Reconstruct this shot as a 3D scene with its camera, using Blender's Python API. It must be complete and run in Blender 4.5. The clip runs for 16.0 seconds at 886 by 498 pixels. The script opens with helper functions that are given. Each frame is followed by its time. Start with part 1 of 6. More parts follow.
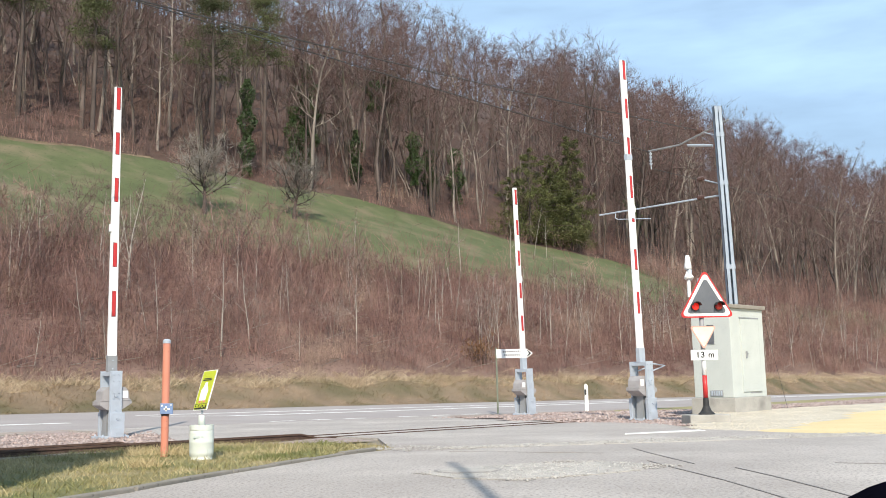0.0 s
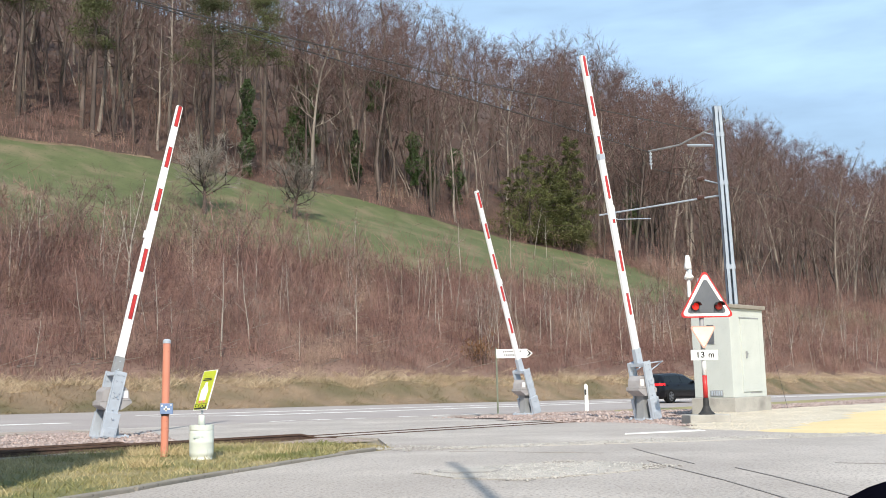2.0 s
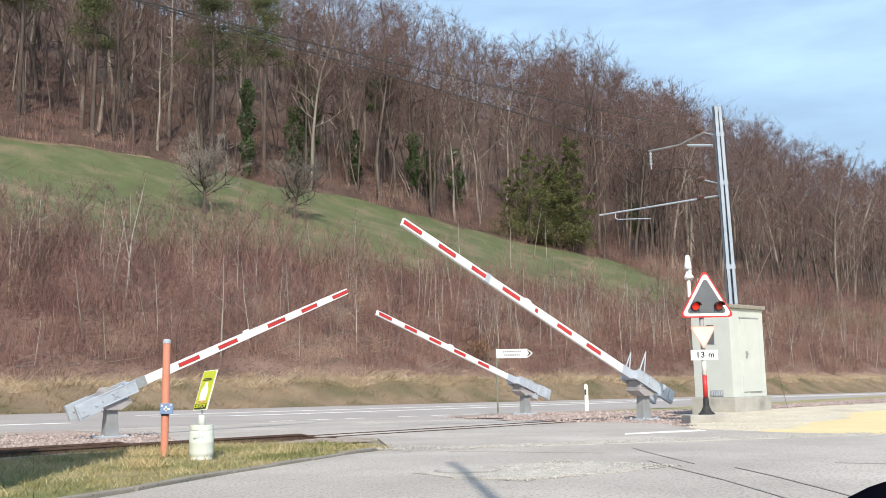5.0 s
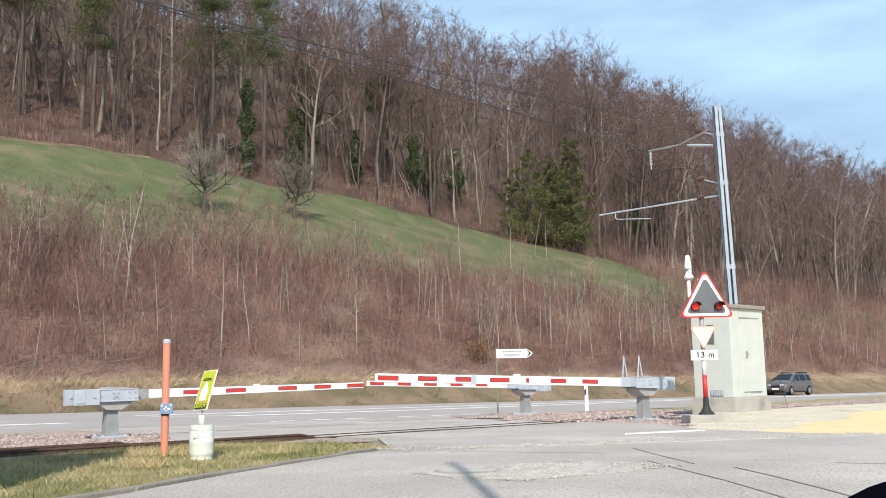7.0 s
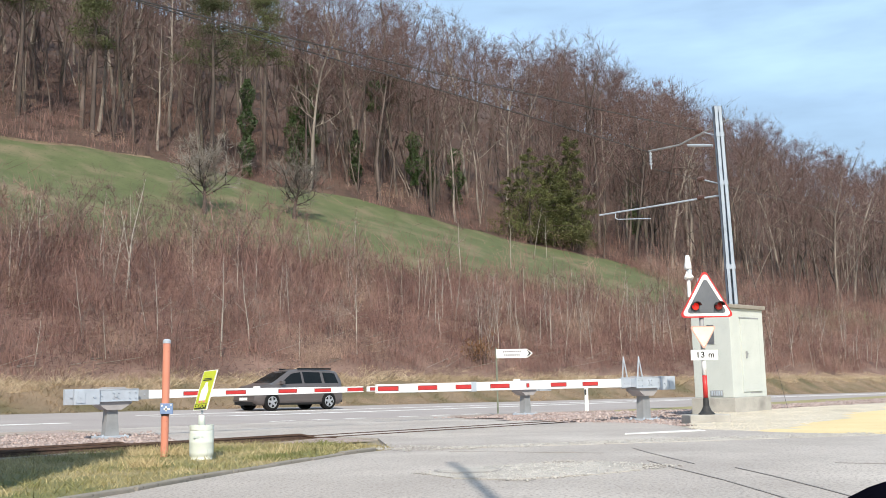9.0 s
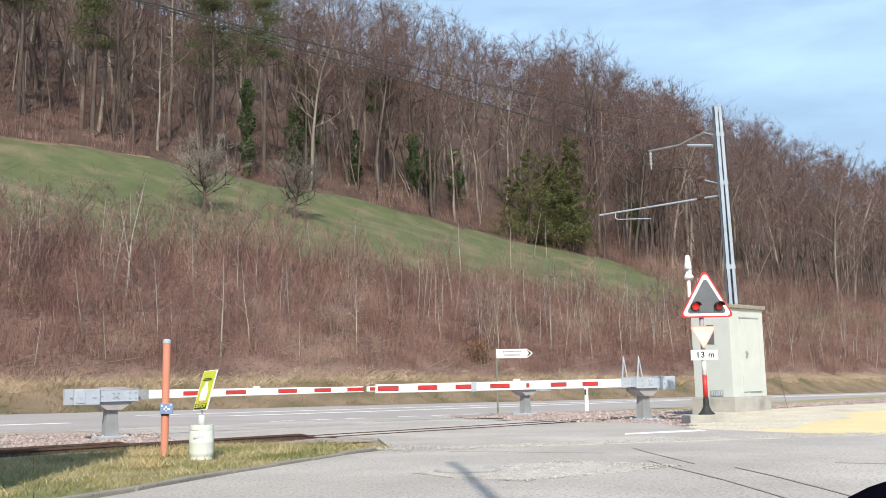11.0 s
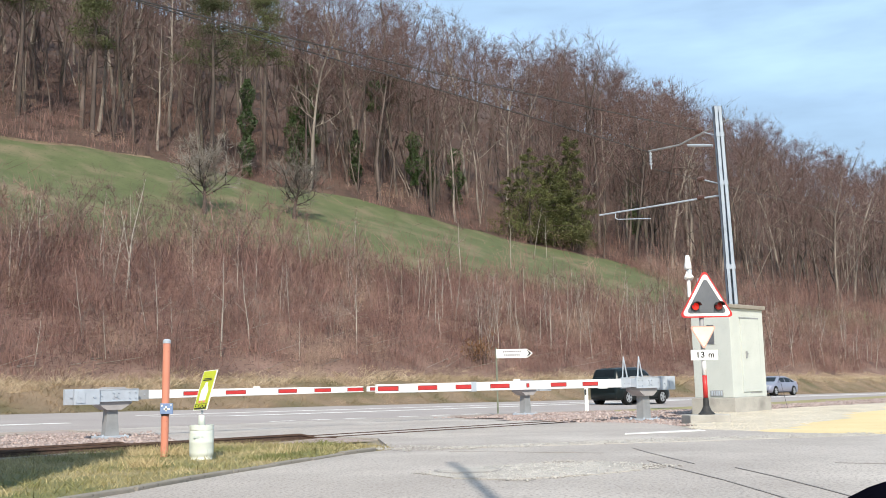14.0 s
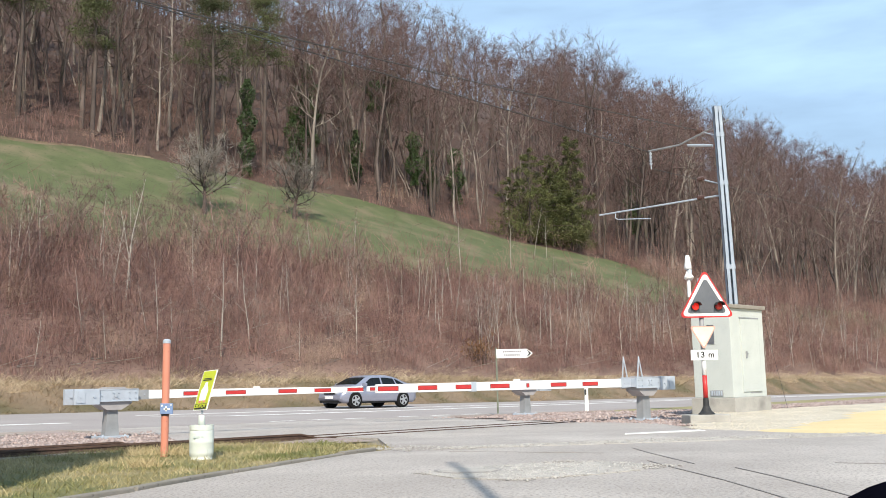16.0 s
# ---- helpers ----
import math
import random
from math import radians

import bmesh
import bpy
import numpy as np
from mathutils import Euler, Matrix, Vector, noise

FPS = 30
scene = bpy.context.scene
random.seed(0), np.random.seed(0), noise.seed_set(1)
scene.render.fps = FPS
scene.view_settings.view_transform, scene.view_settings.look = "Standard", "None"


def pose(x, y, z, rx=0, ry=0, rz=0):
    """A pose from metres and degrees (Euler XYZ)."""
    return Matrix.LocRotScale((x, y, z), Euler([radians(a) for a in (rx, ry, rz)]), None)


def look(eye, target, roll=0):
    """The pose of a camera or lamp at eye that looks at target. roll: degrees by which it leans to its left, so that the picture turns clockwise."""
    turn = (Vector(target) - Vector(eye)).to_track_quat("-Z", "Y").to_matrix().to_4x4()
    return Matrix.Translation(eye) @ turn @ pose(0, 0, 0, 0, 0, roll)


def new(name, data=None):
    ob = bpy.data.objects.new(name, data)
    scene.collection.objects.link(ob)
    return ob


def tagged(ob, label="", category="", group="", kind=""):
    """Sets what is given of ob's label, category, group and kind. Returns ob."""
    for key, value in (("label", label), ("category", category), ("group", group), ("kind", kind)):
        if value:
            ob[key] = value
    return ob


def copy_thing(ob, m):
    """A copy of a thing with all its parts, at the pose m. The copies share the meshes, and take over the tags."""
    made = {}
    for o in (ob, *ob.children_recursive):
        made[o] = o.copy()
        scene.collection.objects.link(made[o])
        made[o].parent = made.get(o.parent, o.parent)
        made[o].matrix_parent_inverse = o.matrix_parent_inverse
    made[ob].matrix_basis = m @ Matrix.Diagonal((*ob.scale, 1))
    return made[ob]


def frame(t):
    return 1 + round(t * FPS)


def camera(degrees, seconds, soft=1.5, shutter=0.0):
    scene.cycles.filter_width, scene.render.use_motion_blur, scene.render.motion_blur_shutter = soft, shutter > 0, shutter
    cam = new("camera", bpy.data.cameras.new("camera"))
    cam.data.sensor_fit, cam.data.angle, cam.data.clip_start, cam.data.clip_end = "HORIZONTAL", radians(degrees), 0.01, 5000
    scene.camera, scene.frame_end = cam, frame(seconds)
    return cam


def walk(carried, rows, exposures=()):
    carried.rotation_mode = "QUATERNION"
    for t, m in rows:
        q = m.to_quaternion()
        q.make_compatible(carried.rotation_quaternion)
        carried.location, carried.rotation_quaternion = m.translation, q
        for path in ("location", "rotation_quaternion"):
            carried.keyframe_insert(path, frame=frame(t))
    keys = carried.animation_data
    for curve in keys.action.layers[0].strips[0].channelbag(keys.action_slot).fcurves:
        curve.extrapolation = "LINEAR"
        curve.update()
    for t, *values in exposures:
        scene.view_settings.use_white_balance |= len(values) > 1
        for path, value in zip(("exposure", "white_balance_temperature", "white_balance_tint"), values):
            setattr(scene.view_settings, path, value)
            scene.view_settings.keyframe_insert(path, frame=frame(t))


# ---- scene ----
cam = camera(47.02, 16.0, soft=0.9)
EYE = Vector((0.0, 0.0, 0.9))
CAM = look(EYE, EYE + Vector((0, math.cos(radians(7.65)), math.sin(radians(7.65)))), -1.3)
walk(cam, [(0.0, CAM), (16.0, CAM)], exposures=[(0.0, 0.0, 6800, 11), (16.0, 0.0, 6800, 11)])

# ---- light: a clear late-winter noon, the sun behind the camera ----
SUN_EL, SUN_AZ = 40.0, -4.5
world = bpy.data.worlds.new("sky")
scene.world = world
world.use_nodes = True
wn = world.node_tree.nodes
sky = wn.new("ShaderNodeTexSky")
sky.sky_type, sky.sun_disc = "NISHITA", False
sky.sun_elevation, sky.sun_rotation = radians(SUN_EL), radians(180 + SUN_AZ)
sky.air_density, sky.dust_density, sky.ozone_density, sky.altitude = 1.0, 1.5, 1.0, 450
wcoord, wmap, wnoise, wramp, wmix = (wn.new("ShaderNodeTexCoord"), wn.new("ShaderNodeMapping"), wn.new("ShaderNodeTexNoise"), wn.new("ShaderNodeValToRGB"), wn.new("ShaderNodeMix"))
wmap.inputs["Scale"].default_value = (1.2, 3.0, 7.0)
wmap.inputs["Rotation"].default_value = (0, radians(12), radians(20))
wnoise.inputs["Scale"].default_value, wnoise.inputs["Detail"].default_value, wnoise.inputs["Roughness"].default_value = 1.6, 6, 0.55
wramp.color_ramp.elements[0].position, wramp.color_ramp.elements[1].position = 0.36, 0.70
wramp.color_ramp.elements[0].color, wramp.color_ramp.elements[1].color = (0.36, 0.36, 0.36, 1), (0.97, 0.97, 0.97, 1)
wmix.data_type = "RGBA"
wl = world.node_tree.links
wl.new(wcoord.outputs["Generated"], wmap.inputs["Vector"])
wl.new(wmap.outputs["Vector"], wnoise.inputs["Vector"])
wl.new(wnoise.outputs["Fac"], wramp.inputs["Fac"])
wl.new(wramp.outputs["Color"], wmix.inputs["Factor"])
wl.new(sky.outputs["Color"], wmix.inputs[6])
wmix.inputs[7].default_value = (5.7, 8.7, 12.2, 1)
wl.new(wmix.outputs[2], wn["Background"].inputs["Color"])
wn["Background"].inputs["Strength"].default_value = 0.105
sun = new("sun", bpy.data.lights.new("sun", "SUN"))
sun.data.energy, sun.data.angle, sun.data.color = 5.2, radians(0.55), (1.0, 0.94, 0.84)
sun.matrix_world = look((0, 0, 60), (math.sin(radians(SUN_AZ)), math.cos(radians(SUN_AZ)), 60 - math.tan(radians(SUN_EL))))

# ---- plan: two frames on the ground, road (45 degrees) and track (42.3 degrees) ----
S2 = math.sqrt(0.5)
TA = radians(42.3)


def smooth(t, a, b):
    t = min(1.0, max(0.0, (t - a) / (b - a)))
    return t * t * (3 - 2 * t)


def rd(u, v):
    """Road frame to x, y."""
    return (u - v) * S2, (u + v) * S2


def tr(u, v):
    """Track frame to x, y."""
    return u * math.cos(TA) - v * math.sin(TA), u * math.sin(TA) + v * math.cos(TA)


def uv_of(x, y):
    return (x + y) * S2, (y - x) * S2


def flat(u, v):
    """Height of the valley floor: level by the track, the road falls away along u."""
    s = smooth(v, 18.5, 24.5)
    return s * (-0.01 * max(-14.0, min(u, 260) - 20) + 0.02 * (min(v, 37) - 27.5))


def forest_edge(u):
    pts = ((-3000, 84), (58, 85), (68, 83), (77, 80.3), (88, 77.4), (94, 74.8), (100, 71.7), (106, 68.5), (125, 61), (3000, 59))
    for (u0, v0), (u1, v1) in zip(pts, pts[1:]):
        if u <= u1:
            return v0 + (v1 - v0) * (u - u0) / (u1 - u0) + 0.5 * math.sin(u * 0.31) + 0.4 * math.sin(u * 0.83)


def hill(u, v):
    """Bank and hillside beyond the road."""
    if v < 36.8:
        return 0.0
    bank = (1.25 + 0.28 * noise.noise(Vector((u * 0.09, 3.3, 0)))) * smooth(v, 36.8, 40.2)
    up = 0.45 * max(0.0, v - 39.5) * smooth(v, 38.5, 43)
    if v > 78:
        up += 0.11 * (min(v, 172) - 78)
    if v > 172:
        up -= 0.40 * (min(v, 330) - 172)
    rough = noise.noise(Vector((u * 0.05, v * 0.05, 0))) * 0.9 + noise.noise(Vector((u * 0.4, v * 0.4, 5))) * 0.18
    return bank + up + rough * smooth(v, 40, 60)


def land(u, v):
    return flat(u, v) + hill(u, v)


def land_xy(x, y):
    return land(*uv_of(x, y))


# ---- materials ----
def node_mat(name, c1, c2, rough=0.8, scale=6.0, bump=0.0, metal=0.0, c3=None, fine=60.0, mix3=(0.55, 0.75), spec=0.5, coat=0.0, rand=0.0, stretch=None, fine_amt=0.35):
    """Two colours mixed by coarse noise, speckled by fine noise, a third one in patches; grain as bump."""
    m = bpy.data.materials.new(name)
    m.use_nodes = True
    nt = m.node_tree
    n, l = nt.nodes, nt.links
    b = n["Principled BSDF"]
    b.inputs["Metallic"].default_value, b.inputs["Roughness"].default_value = metal, rough
    b.inputs["Specular IOR Level"].default_value, b.inputs["Coat Weight"].default_value = spec, coat
    tc = n.new("ShaderNodeTexCoord")
    vec = tc.outputs["Object"]
    if stretch:
        mp = n.new("ShaderNodeMapping")
        mp.inputs["Scale"].default_value = stretch
        l.new(vec, mp.inputs["Vector"])
        vec = mp.outputs["Vector"]

    def tex(s, detail=5.0):
        t = n.new("ShaderNodeTexNoise")
        t.inputs["Scale"].default_value, t.inputs["Detail"].default_value = s, detail
        l.new(vec, t.inputs["Vector"])
        return t.outputs["Fac"]

    def ramp(fac, a, z):
        r = n.new("ShaderNodeMapRange")
        r.inputs["From Min"].default_value, r.inputs["From Max"].default_value = a, z
        l.new(fac, r.inputs["Value"])
        return r.outputs["Result"]

    def blend(fac, a, z, mode="MIX"):
        x = n.new("ShaderNodeMix")
        x.data_type, x.blend_type = "RGBA", mode
        for sock, val in ((x.inputs[0], fac), (x.inputs[6], a), (x.inputs[7], z)):
            if isinstance(val, (int, float)):
                sock.default_value = val
            elif isinstance(val, tuple):
                sock.default_value = (*val, 1)
            else:
                l.new(val, sock)
        return x.outputs[2]

    coarse, grain = tex(scale), tex(fine, 3.0)
    col = blend(ramp(coarse, 0.32, 0.68), c1, c2)
    if c3:
        col = blend(ramp(tex(scale * 0.37 + 0.13, 6.0), *mix3), col, c3)
    dark = tuple(c * 0.62 for c in c1)
    col = blend(ramp(grain, 0.30 + 0.28 * fine_amt, 0.28), col, dark)
    if rand:
        info = n.new("ShaderNodeObjectInfo")
        geo = n.new("ShaderNodeNewGeometry")
        add = n.new("ShaderNodeMath")
        add.operation = "ADD"
        l.new(info.outputs["Random"], add.inputs[0])
        l.new(geo.outputs["Random Per Island"], add.inputs[1])
        hsv = n.new("ShaderNodeHueSaturation")
        mr = n.new("ShaderNodeMapRange")
        mr.inputs["From Max"].default_value = 2.0
        mr.inputs["To Min"].default_value, mr.inputs["To Max"].default_value = 1 - rand, 1 + rand
        l.new(add.outputs[0], mr.inputs["Value"])
        l.new(mr.outputs["Result"], hsv.inputs["Value"])
        l.new(col, hsv.inputs["Color"])
        col = hsv.outputs["Color"]
    l.new(col, b.inputs["Base Color"])
    if bump:
        bp = n.new("ShaderNodeBump")
        bp.inputs["Strength"].default_value, bp.inputs["Distance"].default_value = min(1.0, bump), 0.02 * max(1.0, bump)
        l.new(grain, bp.inputs["Height"])
        l.new(bp.outputs["Normal"], b.inputs["Normal"])
    return m


def glow(name, color, strength):
    m = bpy.data.materials.new(name)
    m.use_nodes = True
    b = m.node_tree.nodes["Principled BSDF"]
    b.inputs["Base Color"].default_value = (*color, 1)
    b.inputs["Emission Color"].default_value, b.inputs["Emission Strength"].default_value = (*color, 1), strength
    b.inputs["Roughness"].default_value = 0.25
    return m


M = {}
M["earth"] = node_mat("valley_soil_and_gravel", (0.20, 0.17, 0.13), (0.28, 0.25, 0.20), 0.95, 0.6, 0.5, c3=(0.16, 0.17, 0.07))
M["asphalt"] = node_mat("worn_asphalt", (0.385, 0.346, 0.317), (0.475, 0.432, 0.398), 0.9, 0.55, 0.9, c3=(0.56, 0.515, 0.472), mix3=(0.5, 0.7), fine=32, fine_amt=0.8)
M["road"] = node_mat("road_asphalt", (0.330, 0.293, 0.278), (0.375, 0.337, 0.32), 0.88, 0.3, 0.25, c3=(0.41, 0.374, 0.356), fine=50, fine_amt=0.28)
M["patch"] = node_mat("coarse_grit_patch", (0.38, 0.355, 0.32), (0.54, 0.505, 0.46), 0.95, 3.0, 1.0, c3=(0.30, 0.28, 0.255), fine=38)
M["white_line"] = node_mat("worn_road_paint", (0.72, 0.72, 0.70), (0.80, 0.80, 0.78), 0.7, 3.0, 0.2, c3=(0.58, 0.57, 0.56), mix3=(0.6, 0.8), fine=30)
M["ballast"] = node_mat("reddish_grey_ballast", (0.27, 0.20, 0.18), (0.42, 0.345, 0.315), 0.95, 7.0, 0.6, fine=28, rand=0.55)
M["gravel"] = node_mat("pale_crushed_gravel", (0.54, 0.485, 0.39), (0.62, 0.56, 0.46), 0.95, 1.2, 0.8, c3=(0.46, 0.41, 0.33), fine=30, rand=0.2)
M["sand"] = node_mat("ochre_sand", (0.66, 0.52, 0.28), (0.72, 0.58, 0.33), 0.95, 0.8, 0.5, fine=50)
M["meadow"] = node_mat("hill_ground", (0.073, 0.090, 0.034), (0.100, 0.116, 0.047), 0.95, 0.5, 0.8, c3=(0.16, 0.135, 0.078), mix3=(0.48, 0.7), fine=5, fine_amt=0.36)
M["rust"] = node_mat("rusty_steel", (0.075, 0.045, 0.035), (0.125, 0.08, 0.058), 0.75, 9.0, 0.3, metal=0.3)
M["galv"] = node_mat("galvanised_steel", (0.44, 0.49, 0.55), (0.50, 0.55, 0.61), 0.5, 5.0, 0.03, metal=0.2, c3=(0.40, 0.44, 0.49), fine=90, fine_amt=0.1)
M["galv_dark"] = node_mat("weathered_grey_steel", (0.27, 0.28, 0.285), (0.33, 0.34, 0.345), 0.6, 5.0, 0.04, metal=0.2, fine_amt=0.1)
M["mast"] = node_mat("blue_grey_galvanised_mast", (0.285, 0.34, 0.405), (0.35, 0.405, 0.47), 0.55, 4.0, 0.03, metal=0.2, c3=(0.235, 0.275, 0.325), fine=60, fine_amt=0.1)
M["drive_box"] = node_mat("weathered_warm_grey_casing", (0.33, 0.315, 0.315), (0.41, 0.39, 0.385), 0.6, 4.0, 0.05, metal=0.1, c3=(0.27, 0.25, 0.245), fine_amt=0.15)
M["white"] = node_mat("white_enamel", (0.80, 0.80, 0.79), (0.84, 0.84, 0.83), 0.4, 4.0, 0.03, c3=(0.70, 0.69, 0.66), mix3=(0.62, 0.82), fine=40, fine_amt=0.2)
M["red"] = node_mat("red_reflective_film", (0.50, 0.028, 0.028), (0.58, 0.042, 0.04), 0.4, 5.0, 0.03, fine=60, fine_amt=0.2)
M["stripe_edge"] = node_mat("dark_red_edge_tape", (0.10, 0.02, 0.02), (0.14, 0.03, 0.028), 0.6, 6.0, 0.02)
M["black"] = node_mat("black_rubber", (0.02, 0.02, 0.022), (0.035, 0.035, 0.035), 0.7, 10.0, 0.1)
M["orange"] = node_mat("faded_orange_plastic", (0.62, 0.23, 0.15), (0.67, 0.27, 0.185), 0.6, 2.5, 0.02, c3=(0.56, 0.24, 0.18), fine=40, fine_amt=0.05)
M["hut"] = node_mat("painted_render_pale_green_grey", (0.50, 0.533, 0.505), (0.555, 0.585, 0.55), 0.8, 2.0, 0.1, c3=(0.455, 0.48, 0.445), mix3=(0.52, 0.78), fine=80, fine_amt=0.22)
M["concrete"] = node_mat("stained_concrete", (0.36, 0.35, 0.32), (0.45, 0.43, 0.39), 0.9, 3.0, 0.4, c3=(0.26, 0.25, 0.23), fine=50)
M["roofing"] = node_mat("roof_concrete_cap", (0.24, 0.215, 0.185), (0.31, 0.285, 0.245), 0.9, 3.0, 0.3)
M["signal_grey"] = node_mat("dark_grey_backboard", (0.10, 0.11, 0.125), (0.13, 0.14, 0.155), 0.55, 5.0, 0.05)
M["lamp_on"] = glow("lit_red_lens", (0.75, 0.025, 0.015), 0.55)
M["lamp_dim"] = glow("dim_red_lens", (0.30, 0.018, 0.012), 0.18)
M["yellow"] = node_mat("yellow_green_sheet", (0.44, 0.49, 0.03), (0.48, 0.53, 0.04), 0.5, 4.0, 0.02)
M["blue"] = node_mat("faded_blue_enamel", (0.16, 0.25, 0.45), (0.22, 0.31, 0.50), 0.5, 12.0, 0.05)
M["gas"] = node_mat("scuffed_pale_green_white_paint", (0.64, 0.69, 0.63), (0.70, 0.74, 0.68), 0.45, 4.0, 0.02, c3=(0.56, 0.60, 0.54), mix3=(0.6, 0.85), fine=60, fine_amt=0.02)
M["bark"] = node_mat("grey_brown_bark", (0.055, 0.041, 0.035), (0.125, 0.098, 0.084), 0.95, 0.35, 0.6, c3=(0.06, 0.06, 0.036), rand=0.5, fine=9)
M["twig"] = node_mat("brown_winter_twigs", (0.094, 0.056, 0.049), (0.152, 0.098, 0.087), 0.95, 0.12, 0.0, rand=0.5, fine=3)
M["shrub"] = node_mat("reddish_brown_saplings", (0.098, 0.049, 0.043), (0.295, 0.176, 0.148), 0.95, 0.28, 0.0, c3=(0.36, 0.275, 0.205), mix3=(0.54, 0.74), rand=0.7, fine=1.4)
M["bark_mid"] = node_mat("lichened_grey_bark", (0.085, 0.065, 0.055), (0.155, 0.125, 0.107), 0.95, 0.5, 0.6, c3=(0.075, 0.073, 0.045), rand=0.25, fine=9)
M["bark_pale"] = node_mat("pale_grey_bark", (0.20, 0.168, 0.14), (0.31, 0.268, 0.228), 0.95, 0.6, 0.5, c3=(0.13, 0.11, 0.088), rand=0.2, fine=9)
M["bramble"] = node_mat("bramble_canes", (0.098, 0.049, 0.042), (0.29, 0.173, 0.144), 0.95, 0.3, 0.0, c3=(0.39, 0.29, 0.215), mix3=(0.54, 0.7), rand=0.6, fine=2)
M["grey_shrub"] = node_mat("grey_brown_shrub_twigs", (0.16, 0.118, 0.10), (0.26, 0.205, 0.175), 0.95, 0.3, 0.0, rand=0.45, fine=2)
M["birch"] = node_mat("pale_birch_bark", (0.33, 0.288, 0.245), (0.43, 0.385, 0.33), 0.9, 2.0, 0.2, c3=(0.22, 0.185, 0.155), fine=12)
M["needles"] = node_mat("dark_conifer_needles", (0.066, 0.078, 0.022), (0.115, 0.122, 0.036), 0.8, 0.8, 0.0, c3=(0.15, 0.125, 0.05), rand=0.5, fine=5)
M["pine"] = node_mat("pine_needles", (0.058, 0.072, 0.026), (0.10, 0.112, 0.04), 0.8, 0.8, 0.0, rand=0.5, fine=5)
M["ivy"] = node_mat("ivy_leaves", (0.03, 0.06, 0.015), (0.055, 0.09, 0.025), 0.6, 1.5, 0.0, rand=0.45, fine=6)
M["dry_grass"] = node_mat("dry_straw_grass", (0.50, 0.385, 0.255), (0.64, 0.515, 0.36), 0.95, 0.4, 0.0, c3=(0.36, 0.28, 0.17), mix3=(0.52, 0.72), rand=0.4, fine=4)
M["bank_blade"] = node_mat("straw_and_olive_bank_grass", (0.26, 0.185, 0.115), (0.41, 0.305, 0.205), 0.95, 0.7, 0.0, c3=(0.15, 0.125, 0.062), mix3=(0.45, 0.62), rand=0.6, fine=4)
M["lawn"] = node_mat("worn_winter_lawn", (0.22, 0.185, 0.085), (0.32, 0.265, 0.14), 0.95, 1.5, 0.8, c3=(0.12, 0.135, 0.045), mix3=(0.42, 0.62), fine=18)
M["blade"] = node_mat("winter_grass_blades", (0.25, 0.215, 0.10), (0.43, 0.36, 0.205), 0.9, 1.6, 0.0, c3=(0.15, 0.16, 0.055), mix3=(0.45, 0.62), rand=0.6, fine=9)
M["glass"] = node_mat("dark_tinted_glass", (0.006, 0.008, 0.009), (0.009, 0.011, 0.012), 0.06, 3.0, 0.0, spec=0.22)
M["tyre"] = node_mat("tyre_rubber", (0.010, 0.010, 0.010), (0.017, 0.017, 0.017), 0.9, 14.0, 0.1, spec=0.15)
M["alloy"] = node_mat("alloy_wheel", (0.5, 0.5, 0.51), (0.58, 0.58, 0.59), 0.35, 14.0, 0.0, metal=0.7)
M["alloy_dark"] = node_mat("grey_alloy_wheel", (0.16, 0.16, 0.17), (0.21, 0.21, 0.22), 0.35, 14.0, 0.0, metal=0.7)
M["trim"] = node_mat("black_car_plastic", (0.012, 0.012, 0.013), (0.018, 0.018, 0.018), 0.7, 9.0, 0.0, spec=0.2)
M["tail_red"] = node_mat("red_lamp_plastic", (0.45, 0.012, 0.01), (0.5, 0.02, 0.015), 0.15, 9.0, 0.0)
M["tail_lit"] = glow("lit_red_tail_lamp", (0.62, 0.015, 0.02), 0.55)
M["headlight"] = node_mat("clear_headlamp", (0.62, 0.64, 0.66), (0.72, 0.74, 0.76), 0.12, 9.0, 0.0, metal=0.3)
M["plate"] = node_mat("white_plate", (0.75, 0.75, 0.74), (0.8, 0.8, 0.78), 0.5, 9.0, 0.0)
M["ink"] = node_mat("black_print", (0.02, 0.02, 0.02), (0.03, 0.03, 0.03), 0.6, 9.0, 0.0)
M["litter"] = node_mat("leaf_litter", (0.115, 0.066, 0.052), (0.225, 0.143, 0.112), 0.95, 0.35, 0.9, c3=(0.29, 0.21, 0.155), mix3=(0.58, 0.76), fine=6, fine_amt=0.6)
M["wire"] = node_mat("dark_wire", (0.03, 0.03, 0.03), (0.05, 0.05, 0.05), 0.6, 9.0, 0.0)
M["insul"] = node_mat("brown_insulator", (0.10, 0.05, 0.04), (0.13, 0.07, 0.05), 0.3, 9.0, 0.0)

# dark grey of the thin lines on the asphalt and the manhole's ring
M["seam"] = node_mat("dark_grey_line", (0.25, 0.232, 0.215), (0.32, 0.298, 0.277), 0.85, 9.0, 0.1)
M["verge"] = node_mat("dry_roadside_grass", (0.27, 0.24, 0.11), (0.36, 0.31, 0.16), 0.95, 1.0, 0.8, c3=(0.19, 0.20, 0.08), fine=14)
M["bank"] = node_mat("straw_coloured_bank_turf", (0.175, 0.125, 0.08), (0.245, 0.18, 0.118), 0.95, 0.7, 1.0, c3=(0.125, 0.105, 0.055), mix3=(0.45, 0.62), fine=11, fine_amt=0.55)
M["give_way"] = node_mat("faded_cream_sign", (0.76, 0.67, 0.47), (0.82, 0.75, 0.58), 0.5, 3.0, 0.02, c3=(0.80, 0.54, 0.38), fine=30, fine_amt=0.2)
